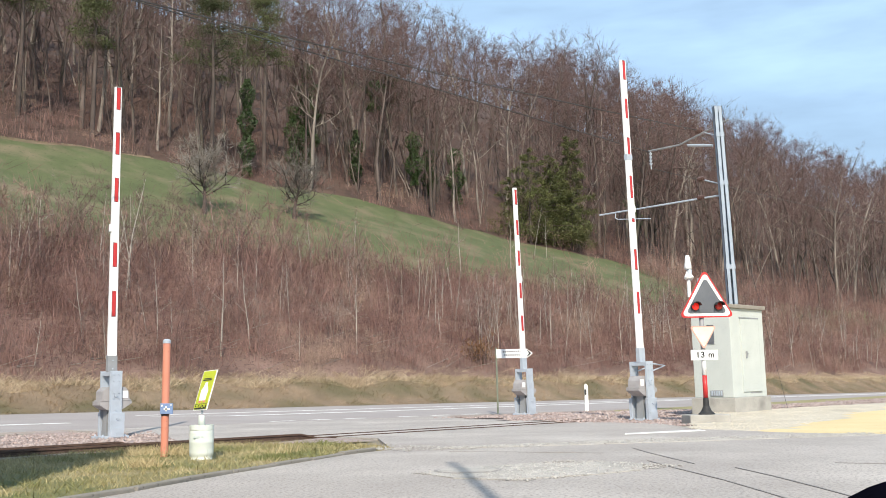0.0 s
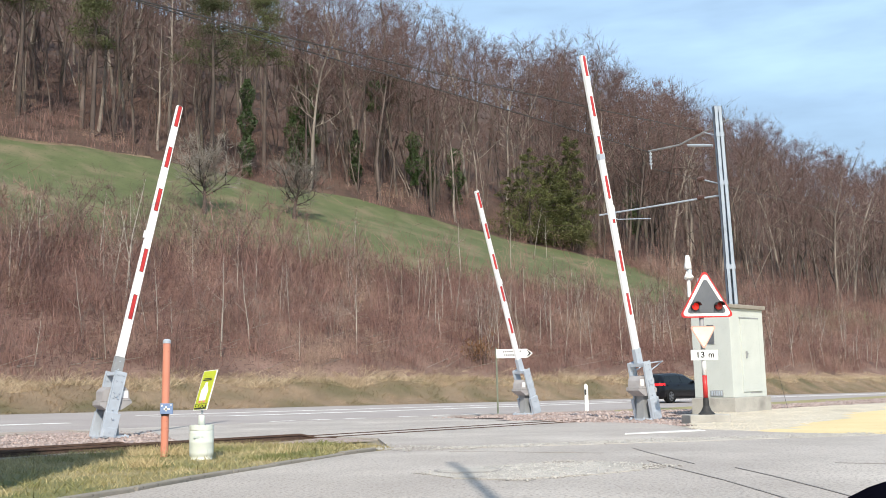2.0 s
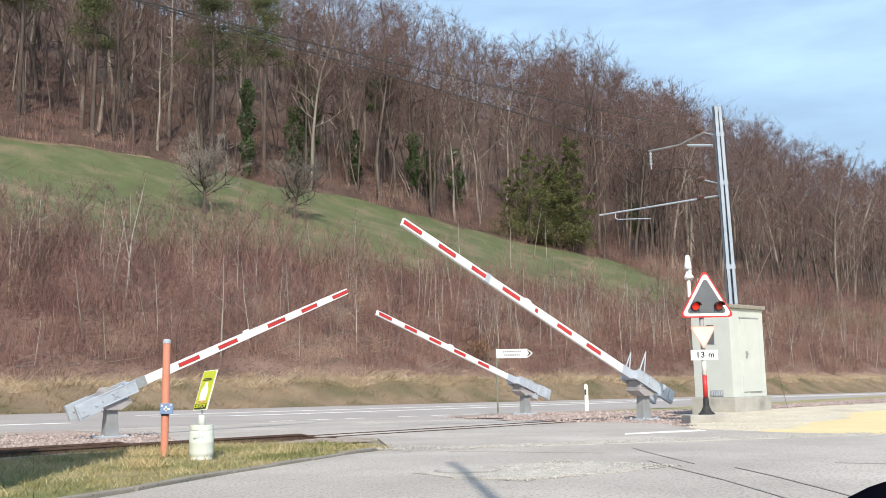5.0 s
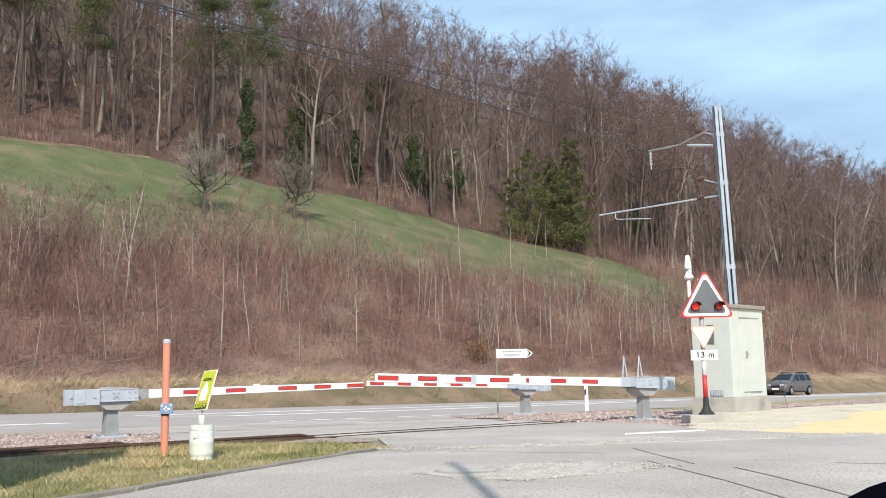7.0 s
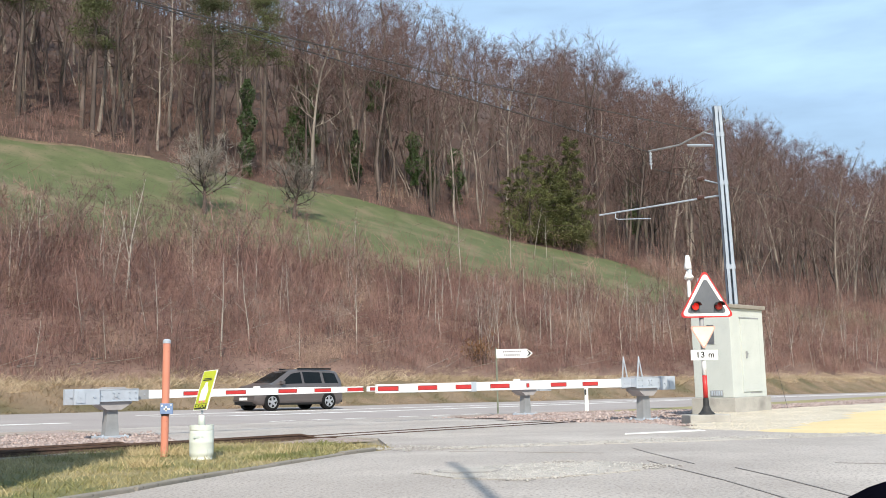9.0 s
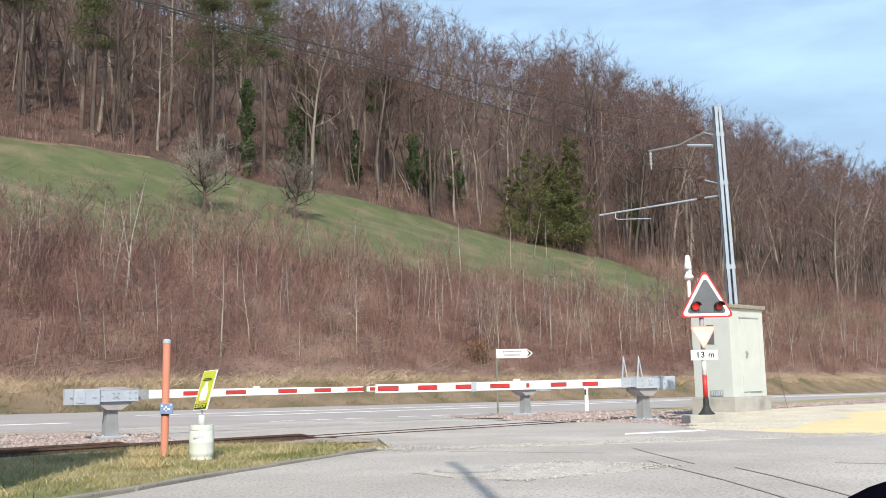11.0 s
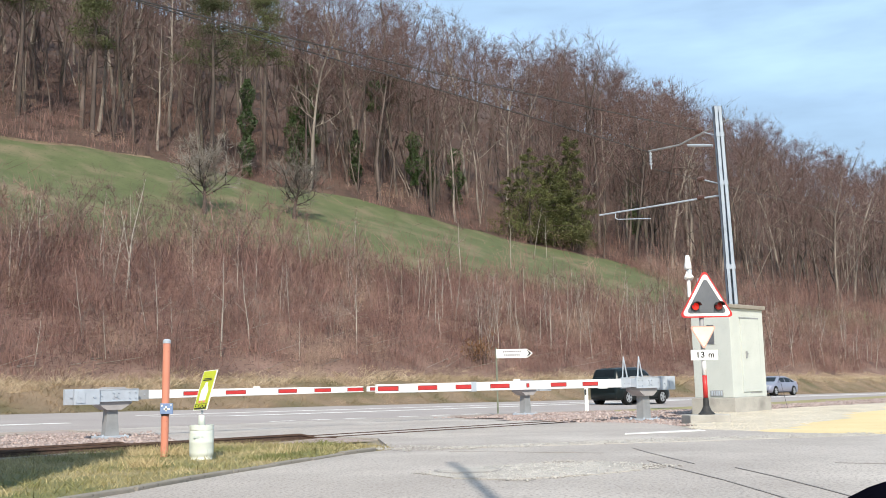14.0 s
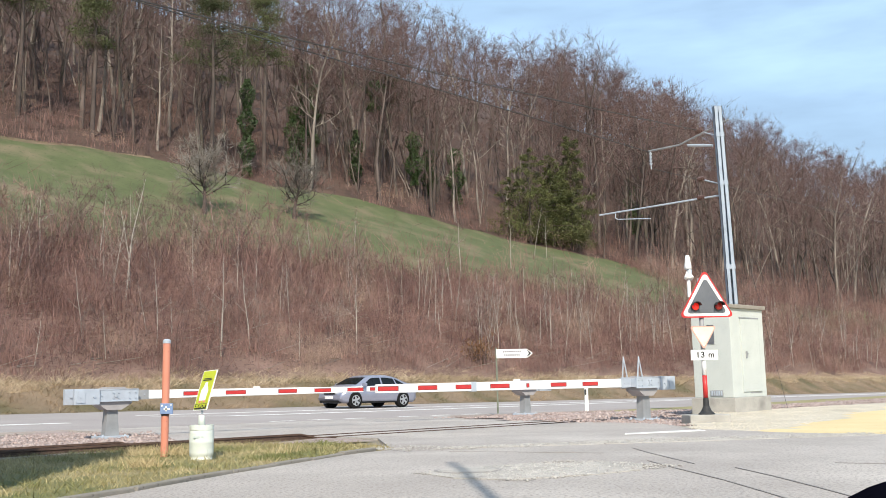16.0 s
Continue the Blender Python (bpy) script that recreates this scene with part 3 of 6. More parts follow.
# an unseen house added to shade the lawn, and an unseen line pole
def build_unseen_house():
    th = thing("house", pose(-9.75, 1.0, 0.0), "unseen block standing for a house, added to shade the lawn", "house")
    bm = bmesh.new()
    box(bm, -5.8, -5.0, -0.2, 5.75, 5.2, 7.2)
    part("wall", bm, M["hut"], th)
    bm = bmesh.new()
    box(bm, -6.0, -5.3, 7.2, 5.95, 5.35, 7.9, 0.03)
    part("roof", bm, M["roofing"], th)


build_unseen_house()
# pole behind the camera, set so its shadow crosses the asphalt
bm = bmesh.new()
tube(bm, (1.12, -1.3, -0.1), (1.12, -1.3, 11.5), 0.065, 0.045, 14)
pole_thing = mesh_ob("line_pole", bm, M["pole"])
tagged(pole_thing, "tall weathered line pole out of view, placed for its shadow", "pole")

# ---- level crossing barriers ----
def build_barrier(name_label, m, length, pivot_z, stripes, h0, h1, side, joint=None, props=False):
    th = thing("crossing_barrier", m, name_label, "barrier", "crossing barriers")
    s = side
    bm = bmesh.new()
    prism(bm, [(-0.15, 0.03), (0.15, 0.03), (0.105, 0.62), (-0.105, 0.62)], "y", -0.10, 0.10)
    part("post", bm, M["galv_dark"], th, "grey steel pedestal")
    bm = bmesh.new()
    box(bm, -0.3, -0.24, -0.02, 0.3, 0.24, 0.03, 0.006)
    for px_, py_ in ((-0.24, -0.19), (0.24, -0.19), (-0.24, 0.19), (0.24, 0.19)):
        tube(bm, (px_, py_, 0.03), (px_, py_, 0.06), 0.022, sides=6)
    part("base_plate", bm, M["galv"], th)
    bm = bmesh.new()
    prism(bm, [(-0.16, 0.56), (0.16, 0.56), (0.38, 0.69), (0.38, 0.74), (-0.31, 0.74), (-0.31, 0.66)], "y", -0.185, 0.185)
    part("head_bracket", bm, M["drive_box"], th)
    bm = bmesh.new()
    prism(bm, [(-0.25, 0.742), (0.34, 0.742), (0.32, 0.93), (0.24, 1.03), (-0.15, 1.03), (-0.25, 0.95)], "y", -0.175, 0.175)
    bmesh.ops.bevel(bm, geom=bm.edges[:], offset=0.012, segments=2, affect="EDGES")
    housing = part("drive_housing", bm, M["drive_box"], th, "weathered grey metal drive box")
    bm = bmesh.new()
    box(bm, -0.27, -0.195, 0.742, 0.36, 0.195, 0.765, 0.005)
    part("lid_rim", bm, M["drive_box"], housing)
    bm = bmesh.new()
    box(bm, 0.17, s * 0.178 - 0.004, 0.80, 0.29, s * 0.178 + 0.004, 0.95)
    part("data_plate", bm, M["white"], housing)
    # swinging arm: two side plates with weights, sleeve and tapered boom
    bm = bmesh.new()
    for y in (-0.225, 0.225):
        # folded plate: web with two flanges, a round boss with four bolts
        box(bm, -0.40, y - 0.012, -0.12, 0.50, y + 0.012, 0.12, 0.004)
        box(bm, -0.40, y - 0.024, 0.112, 0.50, y + 0.024, 0.13, 0.003)
        box(bm, -0.40, y - 0.024, -0.13, 0.50, y + 0.024, -0.112, 0.003)
        for bx, bz in ((-0.3, 0.0), (-0.055, 0.055), (-0.055, -0.055), (0.055, 0.055), (0.055, -0.055), (0.3, 0.06), (0.3, -0.06), (0.43, 0.06), (0.43, -0.06)):
            tube(bm, (bx, y - 0.034, bz), (bx, y + 0.034, bz), 0.017, sides=6)
        tube(bm, (0, y - 0.028, 0), (0, y + 0.028, 0), 0.04, sides=14)
    box(bm, 0.40, -0.212, -0.10, 0.48, 0.212, 0.10, 0.006)
    arm = part("swing_arm", bm, M["galv"], th, "galvanised steel swing arm with bolts", smooth_faces=False)
    for y in (-0.245, 0.245):
        bm = bmesh.new()
        box(bm, -0.89, y - 0.045, -0.18, -0.36, y + 0.045, 0.14, 0.008)
        box(bm, -0.86, y + (0.05 if y > 0 else -0.05) - 0.012, -0.14, -0.67, y + (0.05 if y > 0 else -0.05) + 0.012, 0.10, 0.004)
        for bx in (-0.765, -0.48):
            tube(bm, (bx, y - 0.07, -0.02), (bx, y + 0.07, -0.02), 0.025, sides=8)
        part("counterweight", bm, M["galv"], arm)
    bm = bmesh.new()
    prism(bm, [(0.482, -0.105), (0.82, -h0 / 2 - 0.006), (0.82, h0 / 2 + 0.006), (0.482, 0.105)], "y", -0.052, 0.052)
    part("sleeve", bm, M["galv"] if props or side > 0 else M["galv_dark"], arm)
    for bx in (0.55, 0.72):
        bm = bmesh.new()
        tube(bm, (bx, -0.065, 0), (bx, 0.065, 0), 0.016, sides=6)
        part("bolt", bm, M["galv"], arm)
    bm = bmesh.new()
    prism(bm, [(0.80, -h0 / 2), (length, -h1 / 2), (length, h1 / 2), (0.80, h0 / 2)], "y", -0.04, 0.04)
    bmesh.ops.bevel(bm, geom=bm.edges[:], offset=0.008, segments=1, affect="EDGES")
    part("boom", bm, M["white"], arm, "white tapered barrier boom with red stripes")
    for a, b in stripes:
        bm = bmesh.new()
        box(bm, a, -0.043, -0.036, b, 0.043, 0.036)
        part("red_stripe", bm, M["red"], arm)
        bm = bmesh.new()
        box(bm, a - 0.012, -0.0415, -0.046, b + 0.012, 0.0415, 0.046)
        part("stripe_edge", bm, M["stripe_edge"], arm)
    if joint:
        bm = bmesh.new()
        w = h0 + (h1 - h0) * joint / length
        box(bm, joint - 0.07, -0.05, -w / 2 - 0.01, joint + 0.07, 0.05, w / 2 + 0.01, 0.004)
        part("splice", bm, M["galv"], arm)
    bm = bmesh.new()
    box(bm, length * 0.52, -0.03, h0 / 2 - 0.012, length * 0.52 + 0.16, 0.03, h0 / 2 + 0.03, 0.01)
    part("clip", bm, M["white"], arm)
    if props:
        for y in (-0.225, 0.225):
            bm = bmesh.new()
            tube(bm, (0.44, y, 0.13), (0.38, y, 0.62), 0.018, 0.012, 8)
            tube(bm, (0.27, y, 0.13), (0.38, y, 0.62), 0.018, 0.012, 8)
            part("prop_bar", bm, M["galv"], arm)
    arm.matrix_basis = pose(0, 0, pivot_z)
    return th, arm


ARMS = {}
_, ARMS["left"] = build_barrier("white and red barrier beside the track ballast", pose(-6.99, 21.42, 0.0, 0, 0, 42.4), 6.62, 0.86,
    [(6.12, 6.6), (5.13, 5.6), (4.1, 4.6), (2.7, 3.2), (1.65, 2.17)], 0.19, 0.14, -1)
_, ARMS["right"] = build_barrier("long white and red barrier with prop bars on gravel", pose(4.66, 24.42, 0.0, 0, 0, 220.8), 7.89, 0.87,
    [(7.4, 7.87), (6.43, 6.9), (5.52, 5.93), (4.45, 4.98), (3.86, 3.93), (2.7, 3.18), (1.65, 2.15)], 0.20, 0.165, 1, joint=5.45, props=True)
_, ARMS["back"] = build_barrier("white and red barrier beyond the track beside the signpost", pose(2.38, 31.16, 0.0, 0, 0, 222.8), 6.07, 0.86,
    [(5.55, 6.0), (4.6, 5.05), (3.65, 4.1), (2.65, 3.1), (1.65, 2.1)], 0.18, 0.135, 1)


# ---- equipment hut ----
def build_hut():
    c = Vector((7.01, 25.0, 0.035))
    th = thing("equipment_hut", Matrix.Translation(c) @ pose(0, 0, 0, 0, 0, 45), "pale green-grey rendered equipment hut on a concrete plinth", "hut")
    # x runs along the door side, y along the window side
    lx, ly = 1.80, 1.22
    bm = bmesh.new()
    box(bm, 0, 0, -0.16, lx, ly, 0.42, 0.02)
    part("plinth", bm, M["concrete"], th, "stained grey concrete plinth")
    bm = bmesh.new()
    box(bm, 0.07, 0.07, 0.42, lx - 0.07, ly - 0.07, 2.61, 0.015)
    wall = part("wall", bm, M["hut"], th)
    bm = bmesh.new()
    box(bm, 0.0, 0.0, 2.61, lx, ly, 2.71, 0.02)
    part("roof", bm, M["roofing"], th, "flat brown-grey roof slab")
    bm = bmesh.new()
    box(bm, 0.55, 0.045, 0.55, 1.45, 0.075, 2.36, 0.006)
    door = part("door", bm, M["hut"], th, "pale metal door")
    bm = bmesh.new()
    box(bm, 0.52, 0.052, 2.37, 1.48, 0.10, 2.40)
    box(bm, 1.452, 0.058, 0.52, 1.475, 0.10, 2.37)
    box(bm, 0.9, 0.058, 0.515, 1.475, 0.10, 0.54)
    part("door_frame", bm, M["galv_dark"], th)
    bm = bmesh.new()
    box(bm, 0.72, 0.0, 1.38, 0.75, 0.045, 1.55, 0.004)
    box(bm, 0.72, 0.0, 1.47, 0.82, 0.02, 1.50, 0.004)
    part("handle", bm, M["galv_dark"], door)
    bm = bmesh.new()
    box(bm, 0.05, 0.52, 1.75, 0.075, 0.72, 2.22, 0.003)
    part("window", bm, M["signal_grey"], th, "small dark window")
    bm = bmesh.new()
    box(bm, 0.052, 0.35, 0.46, 0.075, 0.70, 0.60, 0.003)
    vent = part("vent", bm, M["galv_dark"], th)
    for i in range(5):
        bm = bmesh.new()
        box(bm, 0.04, 0.37 + 0.065 * i, 0.475, 0.052, 0.41 + 0.065 * i, 0.585)
        part("slat", bm, M["galv"], vent)
    return th


build_hut()


# ---- overhead line mast ----
def build_mast():
    base = Vector((7.80, 27.3, 0.0))
    th = thing("overhead_line_mast", Matrix.Translation(base), "galvanised twin-channel overhead line mast behind the hut", "mast")
    top = Vector((-0.17, 0, 8.35))
    for sx in (-1, 1):
        bm = bmesh.new()
        w0, w1 = 0.088, 0.062
        for k, (ya, yb, xo) in enumerate(((-0.09, -0.075, 0.0), (0.075, 0.09, 0.0), (-0.09, 0.09, 0.045))):
            a = [(sx * w0 + o, y, 0.0) for o in (-0.05 * (k < 2) - 0.0 * k, 0.05) for y in (ya, yb)]
            if k == 2:
                a = [(sx * w0 + sx * o, y, 0.0) for o in (0.035, 0.05) for y in (ya, yb)]
            b = [(x - sx * (w0 - w1) + top.x, y, top.z) for x, y, _ in a]
            va, vb = [bm.verts.new(p) for p in a], [bm.verts.new(p) for p in b]
            for i, j in ((0, 1), (1, 3), (3, 2), (2, 0)):
                bm.faces.new((va[i], va[j], vb[j], vb[i]))
            bm.faces.new((vb[0], vb[1], vb[3], vb[2]))
        bmesh.ops.recalc_face_normals(bm, faces=bm.faces[:])
        part("channel", bm, M["mast"], th)
    for z in (3.9, 6.2, 7.55):
        bm = bmesh.new()
        k = z / top.z
        w = 0.088 - 0.026 * k + 0.05
        box(bm, top.x * k - w, -0.1, z - 0.06, top.x * k + w, -0.09, z + 0.06)
        part("batten", bm, M["mast"], th)
    def arm_piece(name, pts, r, mat, label=""):
        bm = bmesh.new()
        for a, b in zip(pts, pts[1:]):
            tube(bm, a, b, r, sides=8)
        return part(name, bm, mat, th, label)
    ax = Vector((-0.673, 0.74, 0))
    def q(s, z):
        return ax * s + Vector((0, 0, z))
    arm_piece("lower_bracket", [q(0.0, 5.9), q(4.46, 5.94)], 0.025, M["galv"], "long thin registration tube")
    arm_piece("pull_off", [q(3.85, 5.94), q(3.88, 5.78), q(3.8, 5.72), q(2.6, 5.58)], 0.014, M["galv"])
    arm_piece("upper_bracket", [q(-0.15, 7.95), q(1.5, 7.55), q(2.55, 7.57)], 0.026, M["galv_dark"], "bent upper cantilever tube")
    arm_piece("tie_bar", [q(0.4, 7.33), q(1.2, 7.49)], 0.036, M["galv"])
    arm_piece("stay", [q(0.05, 7.5), q(0.75, 7.79)], 0.016, M["galv"])
    arm_piece("stay", [q(0.05, 6.15), q(0.75, 6.42)], 0.016, M["galv"])
    for s, z in ((0.81, 7.81), (0.82, 6.44), (0.86, 5.92)):
        bm = bmesh.new()
        for k in (-0.06, 0.0, 0.06):
            tube(bm, q(s + k - 0.02, z), q(s + k + 0.02, z + 0.005), 0.075, sides=10)
        tube(bm, q(s - 0.12, z), q(s + 0.12, z + 0.01), 0.04, sides=10)
        part("insulator", bm, M["insul"], th)
    bm = bmesh.new()
    p = q(2.49, 7.5)
    for i in range(4):
        tube(bm, p - Vector((0, 0, 0.1 * i)), p - Vector((0, 0, 0.1 * i + 0.06)), 0.05, 0.03, 8)
    tube(bm, p + Vector((0, 0, 0.06)), p - Vector((0, 0, 0.48)), 0.015, sides=6)
    part("insulator", bm, M["galv"], th)
    bm = bmesh.new()
    tube(bm, (0.0, 0.05, 6.3), (1.7, 1.4, 0.0), 0.005, sides=5)
    part("guy_wire", bm, M["wire"], th)
    return th


build_mast()


# ---- light signal with its signs ----
def tri_ring(r, k=6):
    """A triangle with rounded corners, point up: corner distance 1, rounding r."""
    pts = []
    for c in range(3):
        a0 = radians(90 + 120 * c)
        cx, cz = (1 - 2 * r) * math.cos(a0), (1 - 2 * r) * math.sin(a0)
        for i in range(k + 1):
            a = a0 - radians(60) + radians(120) * i / k
            pts.append((cx + r * math.cos(a), cz + r * math.sin(a)))
    return pts


def lettering(name, body, size, parent, at, material, depth=0.002):
    cu = bpy.data.curves.new(name, "FONT")
    cu.body, cu.size, cu.extrude = body, size, depth
    cu.align_x, cu.align_y, cu.offset = "CENTER", "CENTER", 0.03 * size
    tmp = bpy.data.objects.new(name, cu)
    scene.collection.objects.link(tmp)
    me = bpy.data.meshes.new_from_object(tmp.evaluated_get(bpy.context.evaluated_depsgraph_get()))
    bpy.data.objects.remove(tmp)
    me.materials.clear()
    me.materials.append(material)
    ob = new(name, me)
    ob.parent, ob.matrix_basis = parent, at
    return ob


def build_signal():
    # the face looks along -y in its own frame
    th = thing("crossing_signal", pose(5.54, 22.0, 0.046, 0, 0, 4) @ Matrix.Scale(0.88, 4), "triangular crossing light signal on a red and white post", "traffic signal")
    bm = bmesh.new()
    box(bm, -0.5, -0.3, -0.2, 0.5, 0.42, 0.14, 0.02)
    part("foundation", bm, M["concrete"], th)
    bm = bmesh.new()
    lathe(bm, [(0.2, 0.14), (0.2, 0.16), (0.13, 0.22), (0.075, 0.34), (0.065, 0.5), (0.065, 0.54)], 16)
    part("socket", bm, M["black"], th, "black cast post socket")
    for z0, z1, mt in ((0.54, 1.08, "red"), (1.08, 1.7, "white"), (1.7, 2.5, "galv_dark"), (2.5, 3.45, "galv_dark")):
        bm = bmesh.new()
        tube(bm, (0, 0, z0), (0, 0, z1), 0.058, sides=16)
        part("post_section", bm, M[mt], th, smooth_faces=True)
    def board(name, pts, y0, y1, mat, label=""):
        bm = bmesh.new()
        prism(bm, pts, "y", y0, y1)
        return part(name, bm, M[mat], th, label)
    cz, R, cx = 2.88, 0.80, 0.11
    ring = tri_ring(0.10)
    board("red_border", [(x * R + cx, z * R + cz) for x, z in ring], -0.10, -0.075, "red", "red rounded triangular border")
    board("white_border", [(x * R * 0.91 + cx, z * R * 0.91 + cz) for x, z in ring], -0.106, -0.09, "white")
    board("backboard", [(x * R * 0.74 + cx, z * R * 0.74 + cz) for x, z in ring], -0.112, -0.09, "signal_grey", "dark grey signal board")
    for x, mt in ((-0.18, "lamp_on"), (0.40, "lamp_dim")):
        bm = bmesh.new()
        lathe(bm, [(0.105, 0), (0.105, 0.04), (0.095, 0.05)], 20, Matrix.Translation((x, -0.112, cz - 0.13)) @ pose(0, 0, 0, 90, 0, 0))
        lamp = part("lamp", bm, M["black"], th)
        bm = bmesh.new()
        lathe(bm, [(0.09, 0.05), (0.085, 0.06), (0.05, 0.075), (0.01, 0.08)], 20, Matrix.Translation((x, -0.112, cz - 0.13)) @ pose(0, 0, 0, 90, 0, 0))
        part("lens", bm, M[mt], lamp, "red signal lens", smooth_faces=True)
        bm = bmesh.new()
        for i in range(14):
            a, b = radians(10 + 160 * i / 13 - 0), radians(10 + 160 * (i + 1) / 13)
            if i == 13:
                break
            for r0, r1 in ((0.105, 0.112),):
                pa = [(x + r * math.cos(t), y, cz - 0.13 + r * math.sin(t)) for t in (a, b) for r in (r0, r1) for y in (-0.15, -0.34)]
                vs = [bm.verts.new(p) for p in pa]
                for f in ((0, 1, 5, 4), (2, 3, 7, 6), (1, 3, 7, 5)):
                    bm.faces.new([vs[k] for k in f])
        bmesh.ops.recalc_face_normals(bm, faces=bm.faces[:])
        part("visor", bm, M["black"], lamp)
    # give-way plate
    def down(k):
        return [(x * k, -z * k + 2.08) for x, z in ring][::-1]
    board("give_way_border", down(0.385), -0.085, -0.07, "faded_red", "faded red border of a give-way sign")
    board("give_way_plate", down(0.33), -0.09, -0.075, "give_way")
    board("distance_plate", [(-0.335, 1.45), (0.335, 1.45), (0.335, 1.69), (-0.335, 1.69)], -0.085, -0.065, "white", "white plate with a distance")
    for ch, chx in (("1", -0.16), ("3", -0.04), ("m", 0.17)):
        lettering("character", ch, 0.20, th, pose(chx, -0.0855, 1.572, 90, 0, 0), M["ink"])
    # horn loudspeakers above
    bm = bmesh.new()
    tube(bm, (-0.25, 0.05, 3.0), (-0.25, 0.05, 3.5), 0.045, sides=10)
    part("horn_post", bm, M["white"], th)
    bm = bmesh.new()
    lathe(bm, [(0.085, 3.78), (0.09, 3.83), (0.06, 4.05), (0.045, 4.12), (0.02, 4.13)], 16, Matrix.Translation((-0.25, 0.05, -0.09)))
    part("beacon_cap", bm, M["white"], th, smooth_faces=True)
    bm = bmesh.new()
    lathe(bm, [(0.05, 3.5), (0.065, 3.52), (0.065, 3.76), (0.05, 3.78)], 14, Matrix.Translation((-0.22, 0.05, -0.09)))
    part("beacon_body", bm, M["galv"], th, smooth_faces=True)
    for x, rz in ((-0.32, -30), (-0.2, 25)):
        bm = bmesh.new()
        lathe(bm, [(0.07, 0), (0.065, 0.02), (0.045, 0.10), (0.035, 0.2)], 14, Matrix.Translation((x, -0.03, 3.46)) @ pose(0, 0, 0, 0, 0, rz) @ pose(0, 0, 0, -35, 0, 0))
        part("horn", bm, M["galv_dark"] if x > -0.2 else M["white"], th, smooth_faces=True)
    return th


build_signal()


# ---- small things along the track ----
def build_orange_post():
    th = thing("marker_post", pose(-3.94, 14.4, 0.0, 0, 0.6, 0), "faded orange plastic marker post in the grass", "post")
    bm = bmesh.new()
    tube(bm, (0, 0, -0.1), (0, 0, 1.585), 0.052, 0.052, 20)
    part("tube", bm, M["orange"], th, smooth_faces=False)
    bm = bmesh.new()
    lathe(bm, [(0.056, 1.58), (0.056, 1.62), (0.03, 1.64)], 20)
    part("cap", bm, M["galv"], th)
    bm = bmesh.new()
    box(bm, -0.05, -0.085, 0.60, 0.125, -0.06, 0.745, 0.004)
    plate = part("plate", bm, M["blue"], th, "small faded blue number plate")
    for b in ((-0.035, 0.70, -0.015, 0.725), (0.02, 0.635, 0.045, 0.705), (0.0, 0.655, 0.085, 0.68), (0.09, 0.715, 0.115, 0.73)):
        bm = bmesh.new()
        box(bm, b[0], -0.089, b[1], b[2], -0.084, b[3])
        part("mark", bm, M["white"], plate)
    bm = bmesh.new()
    tube(bm, (0, 0, 0.575), (0, 0, 0.595), 0.056, sides=16)
    part("clamp", bm, M["black"], th)


build_orange_post()


